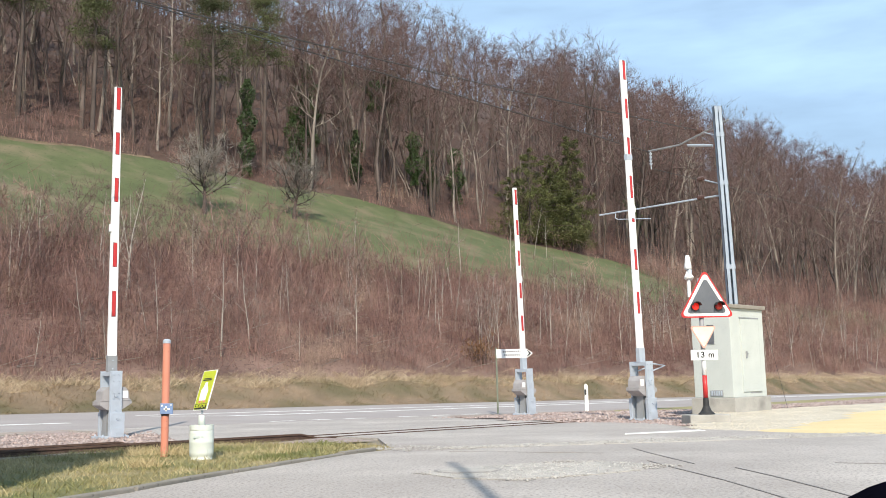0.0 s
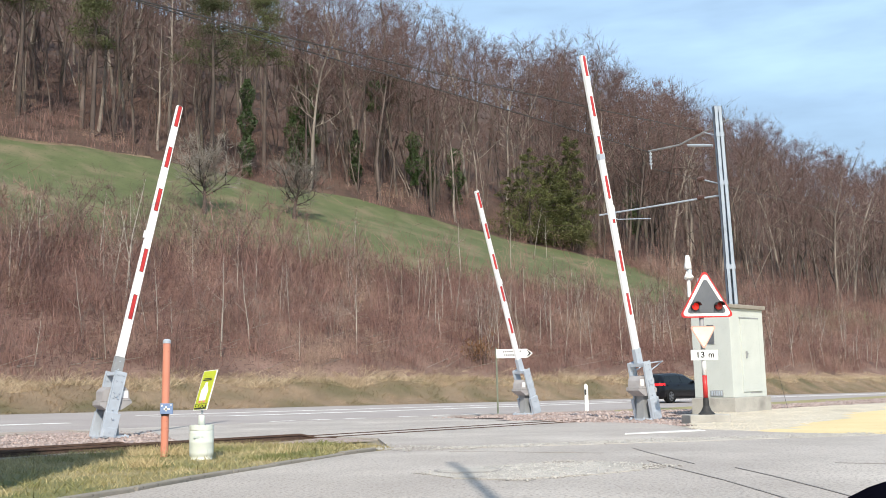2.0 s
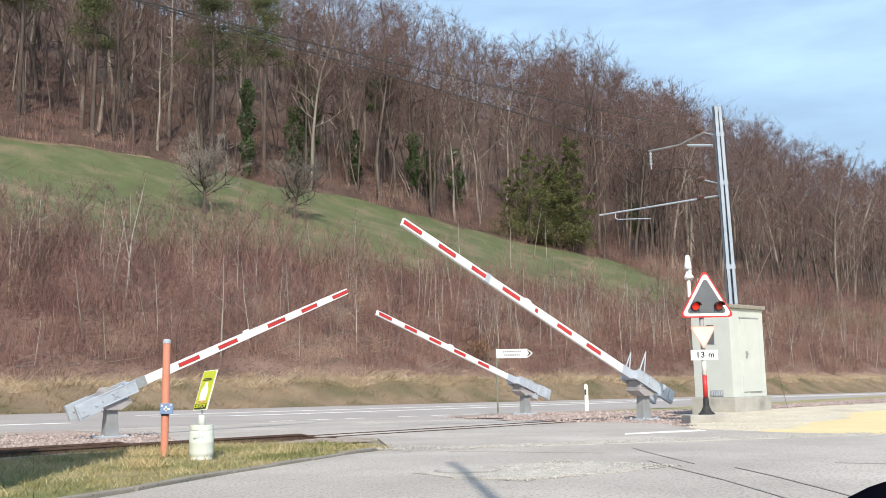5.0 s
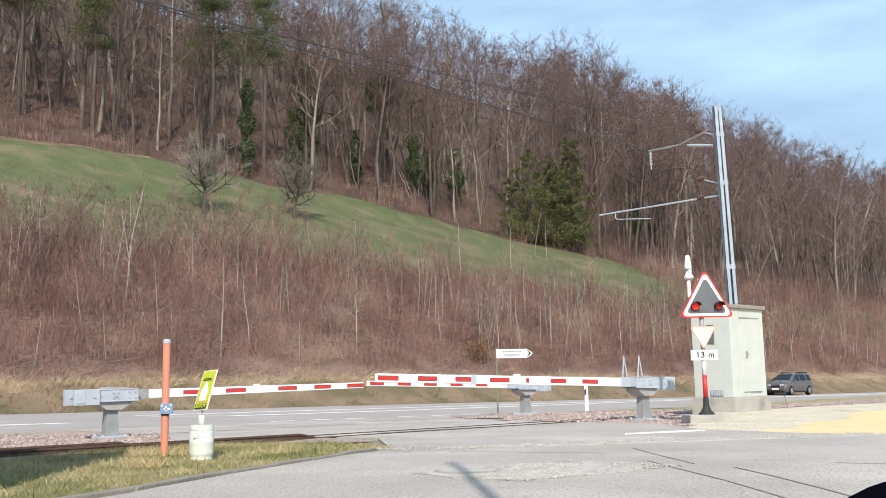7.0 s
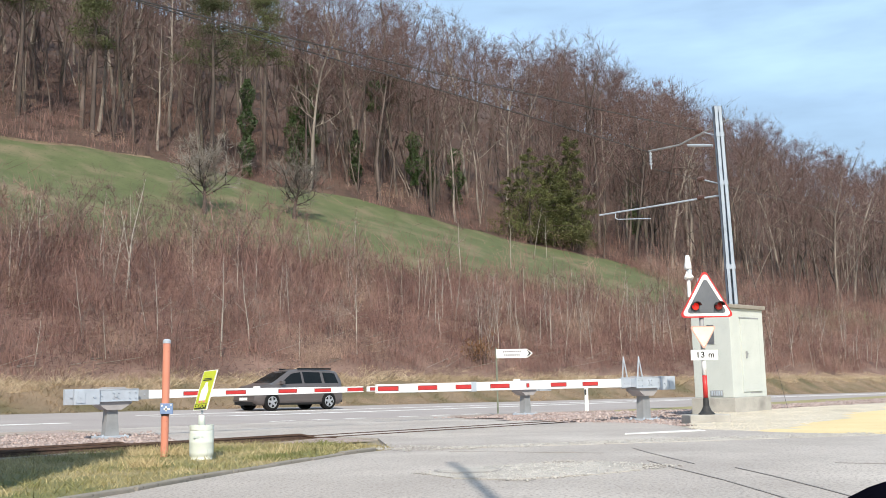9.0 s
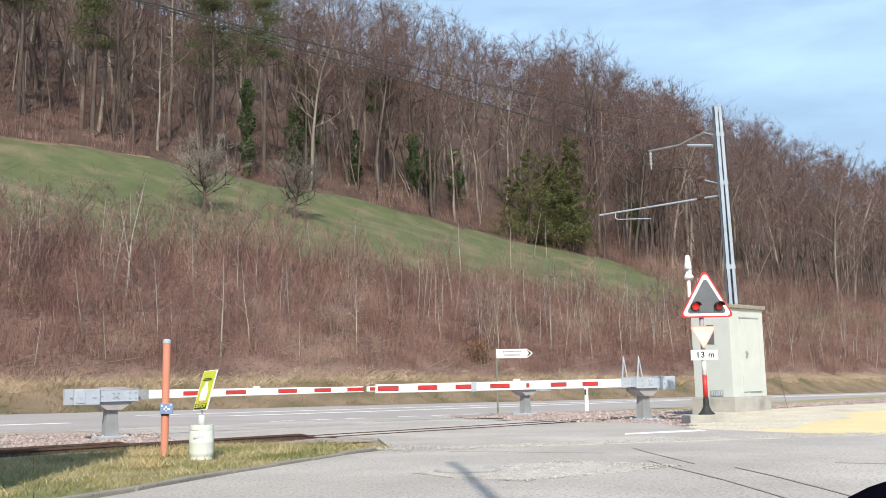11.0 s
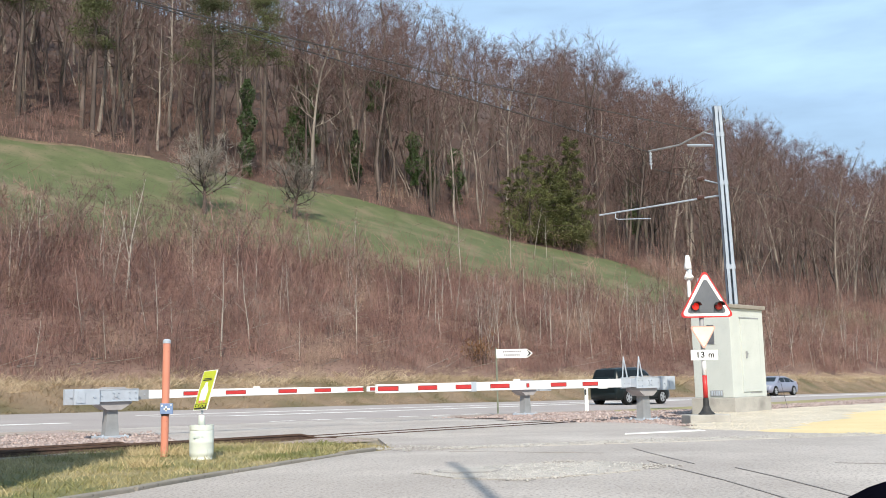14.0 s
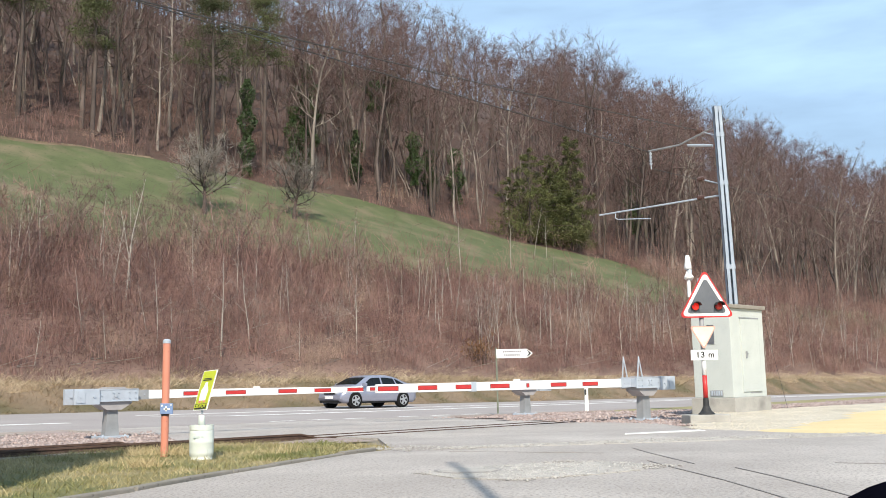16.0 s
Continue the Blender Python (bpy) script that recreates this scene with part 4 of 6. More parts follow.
def build_gas_stand():
    th = thing("gas_bottle", pose(-3.24, 13.63, -0.01, 0, 0, 8), "pale green-white gas bottle standing on the grass", "gas bottle")
    bm = bmesh.new()
    lathe(bm, [(0.142, 0.0), (0.142, 0.045), (0.13, 0.05), (0.155, 0.075), (0.158, 0.12), (0.158, 0.24), (0.161, 0.25), (0.158, 0.26), (0.158, 0.36), (0.152, 0.40), (0.13, 0.435), (0.06, 0.45)], 32)
    part("tank", bm, M["gas"], th, smooth_faces=True)
    bm = bmesh.new()
    for i in range(24):
        a, b = 2 * math.pi * i / 24, 2 * math.pi * (i + 1) / 24
        vs = [bm.verts.new((r * math.cos(t), r * math.sin(t), z)) for t in (a, b) for r in (0.150, 0.156) for z in (0.405, 0.47)]
        for f in ((0, 1, 5, 4), (2, 3, 7, 6), (1, 3, 7, 5)):
            bm.faces.new([vs[k] for k in f])
    bmesh.ops.recalc_face_normals(bm, faces=bm.faces[:])
    part("collar", bm, M["gas"], th)
    bm = bmesh.new()
    for x0, w in ((-0.09, 0.03), (-0.05, 0.045), (0.01, 0.03)):
        box(bm, x0, -0.165, 0.31, x0 + w, -0.150, 0.33)
    part("faded_print", bm, M["gas_print"], th)
    bm = bmesh.new()
    lathe(bm, [(0.045, 0.45), (0.042, 0.58), (0.03, 0.60)], 16)
    part("valve_cap", bm, M["gas"], th, smooth_faces=True)
    sg = thing("depot_sign", pose(-3.24, 13.63, 0.6), "yellow-green advertising sign clamped on the gas bottle", "sign")
    across, rise = Vector((0.77, -0.638, 0.05)).normalized(), Vector((0.19, 0.298, 0.935)).normalized()
    away = rise.cross(across).normalized()
    m = Matrix.Translation((0.0, 0, 0.04)) @ Matrix((across * 1.28, away, rise * 1.02)).transposed().to_4x4()
    def plate(name, x0, z0, x1, z1, y, mat, label=""):
        bm = bmesh.new()
        prism(bm, [(x0, z0), (x1, z0), (x1, z1), (x0, z1)], "y", y - 0.004, y + 0.004)
        return part(name, bm, M[mat], sg, label, at=m)
    plate("panel", -0.115, 0.0, 0.115, 0.55, -0.03, "white", "white-edged sign panel")
    plate("face", -0.10, 0.012, 0.10, 0.538, -0.038, "yellow")
    plate("caption_band", -0.096, 0.016, 0.096, 0.085, -0.043, "ink")
    for k, ch in enumerate("DEPOT"):
        lettering("character", ch, 0.066, sg, m @ pose(-0.076 + 0.038 * k, -0.048, 0.05, 90, 0, 0), M["yellow"])
    for z, w in ((0.425, 0.06), (0.405, 0.07)):
        plate("text_bar", -w, z, w, z + 0.012, -0.043, "ink")
    bm = bmesh.new()
    prism(bm, [(-0.05, 0.13), (0.05, 0.13), (0.06, 0.27), (0.028, 0.33), (0.02, 0.38), (-0.02, 0.38), (-0.028, 0.33), (-0.06, 0.27)], "y", -0.045, -0.042)
    part("emblem", bm, M["white"], sg, "plain pale emblem", at=m)
    for x in (-0.05, 0.02):
        plate("emblem_foot", x, 0.1, x + 0.035, 0.128, -0.043, "orange")
    bm = bmesh.new()
    tube(bm, (0, 0, 0.0), (0.01, 0, 0.06), 0.015, sides=8)
    part("stem", bm, M["galv"], sg)


build_gas_stand()


def build_signpost():
    th = thing("direction_sign", pose(1.74, 35.0, -0.07, 0, 0, 3), "white arrow-shaped direction sign on a thin green post", "sign")
    bm = bmesh.new()
    tube(bm, (0, 0, 0), (0, 0, 2.22), 0.03, sides=10)
    part("post", bm, M["green_post"], th)
    bm = bmesh.new()
    prism(bm, [(0.0, 1.86), (1.06, 1.86), (1.25, 2.01), (1.06, 2.16), (0.0, 2.16)], "y", -0.05, -0.02)
    pl = part("arrow_plate", bm, M["white"], th)
    bm = bmesh.new()
    prism(bm, [(1.03, 1.9), (1.07, 1.9), (1.2, 2.01), (1.07, 2.12), (1.03, 2.12), (1.12, 2.01)], "y", -0.055, -0.051)
    part("arrow_mark", bm, M["ink"], pl)
    for z, x0, x1 in ((2.05, 0.22, 0.88), (1.93, 0.26, 0.82)):
        for i in range(9):
            bm = bmesh.new()
            a = x0 + (x1 - x0) * i / 9
            box(bm, a, -0.055, z, a + (x1 - x0) / 9 - 0.02, -0.051, z + 0.06)
            part("text_bar", bm, M["grey_ink"], pl)


build_signpost()


def build_delineator():
    th = thing("roadside_marker", pose(4.72, 34.7, -0.14), "white roadside delineator post with a black band", "post")
    bm = bmesh.new()
    prism(bm, [(-0.06, 0), (0.06, 0), (0.06, 0.93), (0.02, 1.0), (-0.03, 1.0), (-0.06, 0.94)], "y", -0.03, 0.06)
    bmesh.ops.bevel(bm, geom=bm.edges[:], offset=0.012, segments=2, affect="EDGES")
    body = part("body", bm, M["white"], th)
    bm = bmesh.new()
    prism(bm, [(-0.062, 0.60), (0.0, 0.64), (0.0, 0.82), (-0.062, 0.80)], "y", -0.034, -0.02)
    part("reflector_band", bm, M["ink"], body)


build_delineator()


# ---- vegetation ----
rng = np.random.default_rng(7)


def prisms(segs, sides):
    """Tapered bars as triangles. segs: rows of x0 y0 z0 x1 y1 z1 r0 r1."""
    segs = np.asarray(segs, dtype=np.float64)
    a, b, r0, r1 = segs[:, 0:3], segs[:, 3:6], segs[:, 6:7], segs[:, 7:8]
    d = b - a
    d /= np.linalg.norm(d, axis=1, keepdims=True) + 1e-9
    ref = np.where(np.abs(d[:, 2:3]) > 0.9, np.array([[1.0, 0, 0]]), np.array([[0, 0, 1.0]]))
    p = np.cross(d, ref)
    p /= np.linalg.norm(p, axis=1, keepdims=True) + 1e-9
    q = np.cross(d, p)
    vs, n = [], len(segs)
    for end, r in ((a, r0), (b, r1)):
        for k in range(sides):
            t = 2 * math.pi * k / sides
            vs.append(end + r * (p * math.cos(t) + q * math.sin(t)))
    verts = np.stack(vs, axis=1).reshape(-1, 3)
    base = np.arange(n)[:, None] * (2 * sides)
    tris = []
    for k in range(sides):
        k2 = (k + 1) % sides
        tris += [np.concatenate([base + k, base + k2, base + sides + k2], 1), np.concatenate([base + k, base + sides + k2, base + sides + k], 1)]
    return verts, np.concatenate(tris)


def blades(a, tip, w):
    """Thin triangles from a to tip, width w at the foot, turned at random."""
    n = len(a)
    side = rng.normal(size=(n, 3))
    d = tip - a
    side = np.cross(side, d)
    side /= np.linalg.norm(side, axis=1, keepdims=True) + 1e-9
    w = np.asarray(w).reshape(-1, 1)
    verts = np.stack([a - side * w / 2, a + side * w / 2, tip], axis=1).reshape(-1, 3)
    return verts, np.arange(3 * n).reshape(-1, 3)


def leaf_quads(c, size, flatten=0.5):
    """Small random leaf shapes of two triangles round the centres c."""
    n = len(c)
    u = rng.normal(size=(n, 3)) * np.array([1, 1, flatten])
    u /= np.linalg.norm(u, axis=1, keepdims=True)
    v = np.cross(u, rng.normal(size=(n, 3)))
    v /= np.linalg.norm(v, axis=1, keepdims=True)
    s = np.asarray(size).reshape(-1, 1)
    verts = np.stack([c - u * s, c + v * s * 0.4, c + u * s, c - v * s * 0.4], axis=1).reshape(-1, 3)
    b = np.arange(n)[:, None] * 4
    return verts, np.concatenate([np.concatenate([b, b + 1, b + 2], 1), np.concatenate([b, b + 2, b + 3], 1)])


def join(pieces):
    vs, ts, ms, off = [], [], [], 0
    for (v, t), m in pieces:
        vs.append(v), ts.append(t + off), ms.append(np.full(len(t), m))
        off += len(v)
    return np.concatenate(vs), np.concatenate(ts), np.concatenate(ms)


def tree_form(h, r, crown_from, spread, limbs, twigs, lean=0.02, up=0.75, twig_len=1.1, twig_w=0.03, sides=5, taper=0.75, bark=0, wob=0.05):
    """A bare broadleaf: trunk, curving limbs, forked branches, many short twigs. Returns vertices, triangles, material numbers."""
    def wander(p, d, length, r0, r1, k, wobble, lift=0.0):
        out = []
        for i in range(k):
            d = d + rng.normal(size=3) * wobble + np.array([0, 0, lift])
            d /= np.linalg.norm(d)
            q = p + d * length / k
            ra, rb = r0 + (r1 - r0) * i / k, r0 + (r1 - r0) * (i + 1) / k
            out.append(np.array([*p, *q, ra, rb]))
            p = q
        return out
    trunk = wander(np.zeros(3), np.array([rng.normal() * lean, rng.normal() * lean, 1.0]), h * 0.93, r, r * 0.12, 7, wob + 0.4 * lean)
    thick, ends = [], []
    for i in range(limbs):
        t = crown_from + (0.98 - crown_from) * (i + rng.random()) / limbs
        k = min(6, int(t * 7))
        s = trunk[k]
        f = t * 7 - k
        p = s[0:3] + (s[3:6] - s[0:3]) * f
        az = i * 2.4 + rng.random() * 1.2
        d = np.array([math.cos(az), math.sin(az), up * (0.35 + 0.8 * rng.random())])
        d /= np.linalg.norm(d)
        rel = (t - crown_from) / (1 - crown_from)
        ln = spread * h * (1.15 - taper * rel ** 1.6) * (0.65 + 0.6 * rng.random())
        r0 = (s[6] + (s[7] - s[6]) * f) * 0.45
        limb = wander(p, d, ln, r0, r0 * 0.3, 3, 0.16, 0.12)
        thick += limb
        for sg in limb:
            ends.append((sg[0:3], sg[3:6], r0, ln))
    # forks off the limbs, then forks off those; flat tapering slivers
    def forks(roots, tips_, widths, lens, each, spreadk, rise):
        n = len(roots) * each
        pick = np.repeat(np.arange(len(roots)), each)
        g = rng.random((n, 1)) * 0.8 + 0.2
        d = tips_[pick] - roots[pick]
        o = roots[pick] + d * g
        d = d / (np.linalg.norm(d, axis=1, keepdims=True) + 1e-6)
        d = d + rng.normal(size=(n, 3)) * spreadk + np.array([0, 0, rise])
        d /= np.linalg.norm(d, axis=1, keepdims=True)
        e = o + d * lens[pick][:, None] * (0.6 + 0.7 * rng.random((n, 1)))
        return o, e, widths[pick], lens[pick]
    a0 = np.array([e[0] for e in ends])
    a1 = np.array([e[1] for e in ends])
    w0 = np.array([e[2] for e in ends])
    l0 = np.array([e[3] for e in ends])
    b = forks(a0, a1, w0 * 0.9, l0 * 0.42, 2, 0.55, 0.2)
    c = forks(b[0], b[1], b[2] * 0.6, b[3] * 0.62, 2, 0.55, 0.15)
    root = np.concatenate([trunk[6][None, 0:3], a0, b[0], c[0], c[0]])
    tip = np.concatenate([trunk[6][None, 3:6], a1, b[1], c[1], c[1]])
    pick = rng.integers(0, len(root), twigs)
    g = 0.25 + 0.75 * rng.random((twigs, 1))
    o = root[pick] + (tip[pick] - root[pick]) * g
    d = tip[pick] - root[pick]
    d = d / (np.linalg.norm(d, axis=1, keepdims=True) + 1e-6) * 0.7 + rng.normal(size=d.shape) * 0.5 + np.array([0, 0, 0.18])
    d /= np.linalg.norm(d, axis=1, keepdims=True)
    tw = blades(o, o + d * (twig_len * (0.45 + 0.9 * rng.random((twigs, 1)) ** 1.5)), twig_w * (0.6 + 0.8 * rng.random(twigs)))
    return join([(prisms(trunk, sides), bark), (prisms(thick, 3), bark), (blades(b[0], b[1], b[2] * 1.8), bark), (blades(c[0], c[1], np.maximum(c[2] * 1.8, twig_w)), 1), (tw, 1)])


def scatter(forms, spots):
    """Many forms in one mesh. spots: rows of form number, x, y, z, turn, scale."""
    vs, ts, ms, off = [], [], [], 0
    for k, x, y, z, a, s in spots:
        v, t, m = forms[int(k)]
        c, sn = math.cos(a) * s, math.sin(a) * s
        w = np.stack([v[:, 0] * c - v[:, 1] * sn + x, v[:, 0] * sn + v[:, 1] * c + y, v[:, 2] * s + z], axis=1)
        vs.append(w), ts.append(t + off), ms.append(m)
        off += len(v)
    return np.concatenate(vs), np.concatenate(ts), np.concatenate(ms)


def build_woods():
    tall = [tree_form(19 + 3 * rng.random(), 0.16 + 0.09 * rng.random(), 0.34, 0.2, 12, 760, lean=0.05, up=1.0, twig_len=1.4, twig_w=0.025, bark=(0, 3, 0, 0, 2)[i % 5], wob=0.05) for i in range(10)]
    pole = [tree_form(12 + 5 * rng.random(), 0.085, 0.25, 0.15, 8, 380, lean=0.10, up=1.2, twig_len=1.0, twig_w=0.026, sides=4, bark=(0, 3, 0, 2)[i % 4], wob=0.06) for i in range(9)]
    far = [tree_form(19 + 3 * rng.random(), 0.17, 0.36, 0.21, 9, 680, lean=0.03, up=0.9, twig_len=1.6, twig_w=0.027, sides=3, bark=(0, 3, 0)[i % 3]) for i in range(6)]
    forms = tall + pole + far
    spots = []
    for band, count in (((0.5, 8), 160), ((6, 24), 330), ((22, 50), 310), ((46, 110), 520)):
        for _ in range(count):
            dv = band[0] + (band[1] - band[0]) * rng.random()
            v = 74 + dv
            u = v * (0.22 + 2.5 * rng.random() ** 1.25)
            v = wood_edge(u) + dv
            if v > 185:
                continue
            # clearings low on the slope where the litter shows
            if dv < 18 and u < 62 and noise.noise(Vector((u * 0.08, v * 0.1, 2))) > 0.12:
                continue
            x, y = rd(u, v)
            k = rng.integers(0, 10) if rng.random() < 0.5 else 10 + rng.integers(0, 9)
            if dv > 40:
                k = 19 + rng.integers(0, 6)
            # taller stands on the shoulder of the hill
            stand_h = 1.0 + 0.09 * smooth(u / v, 1.16, 1.28) * (1 - smooth(u / v, 1.5, 1.75)) + 0.03 * smooth(u / v, 0.72, 0.84) * (1 - smooth(u / v, 1.0, 1.06))
            spots.append((k, x, y, land(u, v) - 0.2, rng.random() * 6.28, stand_h * (0.74 + 0.46 * rng.random()) * (0.85 + 0.22 * smooth(dv, 0, 20) - 0.06 * smooth(dv, 40, 60))))
    v, t, m = scatter(forms, spots)
    tagged(numpy_mesh("woodland", v, t, [M["bark"], M["twig"], M["bark_pale"], M["bark_mid"]], m), "bare brown broadleaf woodland on the hillside", "woodland", kind="stuff")


build_woods()


def build_undergrowth():
    """Tangled shoots on the slope above the bank, and the bare undergrowth of the wood's floor and edge."""
    def shoots(n, hmin, hmax, spread, w, arch=0.16, side=4):
        a = np.concatenate([rng.normal(size=(n, 2)) * spread * 0.4, np.zeros((n, 1))], axis=1)
        h = hmin + (hmax - hmin) * rng.random((n, 1)) ** 1.3
        mid = a + np.concatenate([rng.normal(size=(n, 2)) * 0.6 * arch * h, h * 0.55], axis=1)
        tip = mid + (mid - a) * 0.5 + np.concatenate([rng.normal(size=(n, 2)) * arch * h, h * 0.2], axis=1)
        stems = prisms(np.concatenate([a, mid, np.full((n, 1), w), np.full((n, 1), w * 0.7)], 1), 3)
        tops = blades(mid, tip, np.full(n, w * 1.6))
        m2 = side * n
        pick = rng.integers(0, n, m2)
        f = rng.random((m2, 1))
        o = np.where(rng.random((m2, 1)) < 0.45, a[pick] + (mid[pick] - a[pick]) * (0.2 + 0.8 * f), mid[pick] + (tip[pick] - mid[pick]) * f)
        d = rng.normal(size=(m2, 3)) * 0.6 + np.array([0, 0, 0.45])
        tw = blades(o, o + d * (0.22 + 0.15 * h[pick]), np.full(m2, w * 1.15))
        return join([(stems, 0), (tops, 0), (tw, 0)])

    def bramble(n, size):
        """A low mound of arching canes that cross each other."""
        a = rng.normal(size=(n, 3)) * np.array([0.7, 0.7, 0]) * size
        d = rng.normal(size=(n, 3)) * np.array([0.35, 0.35, 0.1]) * size
        top = a + d * 0.55 + np.array([0, 0, 1.0]) * size * (0.3 + 0.8 * rng.random((n, 1)))
        end = top + d * 0.9 + np.array([0, 0, 1.0]) * size * (0.45 * rng.random((n, 1)) - 0.2)
        return join([(blades(a, top, np.full(n, 0.020)), 1), (blades(top, end, np.full(n, 0.016)), 1)])

    scrub = [shoots(8, 0.9, 2.6, 1.3, 0.010, 0.22, 5) for _ in range(10)] + [shoots(5, 2.2, 4.6, 0.9, 0.014) for _ in range(5)]
    spots = []
    for _ in range(2500):
        u = 8 + 150 * rng.random() ** 1.3
        se = scrub_edge(u) if u < 100 else wood_edge(u) + 2
        v = 41.1 + (se - 41.1) * rng.random() + (4.0 * rng.random() ** 2 if rng.random() < 0.12 else 0.0)
        if v > 43 and noise.noise(Vector((u * 0.12, v * 0.16, 9))) < -0.36:
            continue
        x, y = rd(u, v)
        near = smooth(v, 40, 46)
        tall_in = 0.2 if u < 34 else 0.38
        spots.append((rng.integers(0, 10) if rng.random() > tall_in * near else 10 + rng.integers(0, 5), x, y, land(u, v) - 0.05, rng.random() * 6.28, (0.82 + 0.18 * near + 0.3 * smooth(v, 47, 54)) * (0.6 + 0.65 * rng.random())))
    base = len(scrub)
    mounds = [bramble(80, 0.7 + 0.5 * rng.random()) for _ in range(7)]
    for _ in range(1900):
        u = 8 + 120 * rng.random() ** 1.35
        se = scrub_edge(u) if u < 100 else wood_edge(u) + 2
        v = 41.0 + (se + 1 - 41.0) * rng.random()
        x, y = rd(u, v)
        spots.append((base + rng.integers(0, 7), x, y, land(u, v) - 0.1, rng.random() * 6.28, 0.55 + 0.75 * rng.random()))
    bushes = [tree_form(2.6 + 1.6 * rng.random(), 0.03, 0.06, 0.36, 7, 170, lean=0.12, up=0.9, twig_len=0.5, twig_w=0.013, sides=3) for _ in range(7)]
    bushes = [(v, t, np.full(len(t), (0, 2, 3, 3)[i % 4])) for i, (v, t, m) in enumerate(bushes)]
    base += len(mounds)
    for _ in range(90):
        u = 14 + 34 * rng.random()
        v = scrub_edge(u) - 5 + 8 * rng.random()
        x, y = rd(u, v)
        spots.append((base + rng.integers(0, 7), x, y, land(u, v) - 0.05, rng.random() * 6.28, 0.8 + 0.5 * rng.random()))
    for _ in range(330):
        u = 10 + 130 * rng.random() ** 1.35
        se = scrub_edge(u) if u < 100 else wood_edge(u) + 2
        v = 41.2 + (se + 1 - 41.2) * rng.random()
        x, y = rd(u, v)
        spots.append((base + rng.integers(0, 7), x, y, land(u, v) - 0.05, rng.random() * 6.28, (0.6 + 0.6 * rng.random()) * (0.7 + 0.4 * smooth(v, 40, 46))))
    v, t, m = scatter(scrub + mounds + bushes, spots)
    tagged(numpy_mesh("scrub", v, t, [M["shrub"], M["bramble"], M["grey_shrub"], M["twig"]], m), "leafless reddish-brown scrub and saplings on the slope", "scrub", kind="stuff")
    spots = []
    for _ in range(1300):
        dv = 30 * rng.random() ** 1.6
        u = 85 * (0.25 + 2.2 * rng.random() ** 1.3)
        vv = wood_edge(u) + dv
        x, y = rd(u, vv)
        k = rng.integers(0, 15) if rng.random() < 0.6 else base - 7 + rng.integers(0, 7)
        spots.append((k, x, y, land(u, vv) - 0.05, rng.random() * 6.28, 0.8 + 1.0 * rng.random()))
    v, t, m = scatter(scrub + mounds, spots)
    tagged(numpy_mesh("undergrowth", v, t, [M["twig"], M["bramble"]], m), "bare brown undergrowth along the wood's edge", "undergrowth", kind="stuff")
    # dead branches lying on the slope
    n = 620
    u = 8 + 90 * rng.random(n) ** 1.2
    vv = 41 + 16 * rng.random(n)
    p = np.array([(*rd(a, b), land(a, b) + 0.06) for a, b in zip(u, vv)])
    ang = rng.normal(size=n) * 0.5 + radians(45)
    ln = 0.5 + 1.6 * rng.random(n)
    q = p + np.stack([np.cos(ang) * ln, np.sin(ang) * ln, 0.05 + 0.35 * rng.random(n) * ln], axis=1)
    vv_, tt_ = prisms(np.concatenate([p, q, np.full((n, 1), 0.022), np.full((n, 1), 0.012)], 1), 3)
    tagged(numpy_mesh("fallen_branches", vv_, tt_, M["bark_pale"]), "pale dead branches lying in the scrub", "branches", kind="stuff")


build_undergrowth()


def tree_thing(name, m, form, mats, label, category, group="", second="crown"):
    """A tree in two parts out of a form."""
    th = thing(name, m, label, category, group)
    v, t, mi = form
    for k, nm in ((0, "trunk"), (1, second)):
        tk = t[(mi == 1) == (k == 1)]
        used, inv = np.unique(tk.ravel(), return_inverse=True)
        ob = numpy_mesh(nm, v[used], inv.reshape(-1, 3), mats[k])
        ob.parent = th
    return th


def stand(u, v, turn=0.0, sink=0.1):
    return pose(*rd(u, v), land(u, v) - sink, 0, 0, turn)


# fruit trees on the meadow
def build_fruit_trees():
    for u, v, h, w, n in ((43.6, 70.7, 6.4, 0.62, 3600), (53.2, 71.6, 5.8, 0.6, 2800)):
        f = tree_form(h * 0.74, 0.2, 0.34, w * 0.95, 22, n, up=0.68, twig_len=0.85, twig_w=0.028, sides=7, taper=0.4)
        tree_thing("fruit_tree", stand(u, v), f, (M["bark"], M["grey_twig"]), "old leafless fruit tree with a broad crown on the meadow", "tree", "fruit trees")


build_fruit_trees()


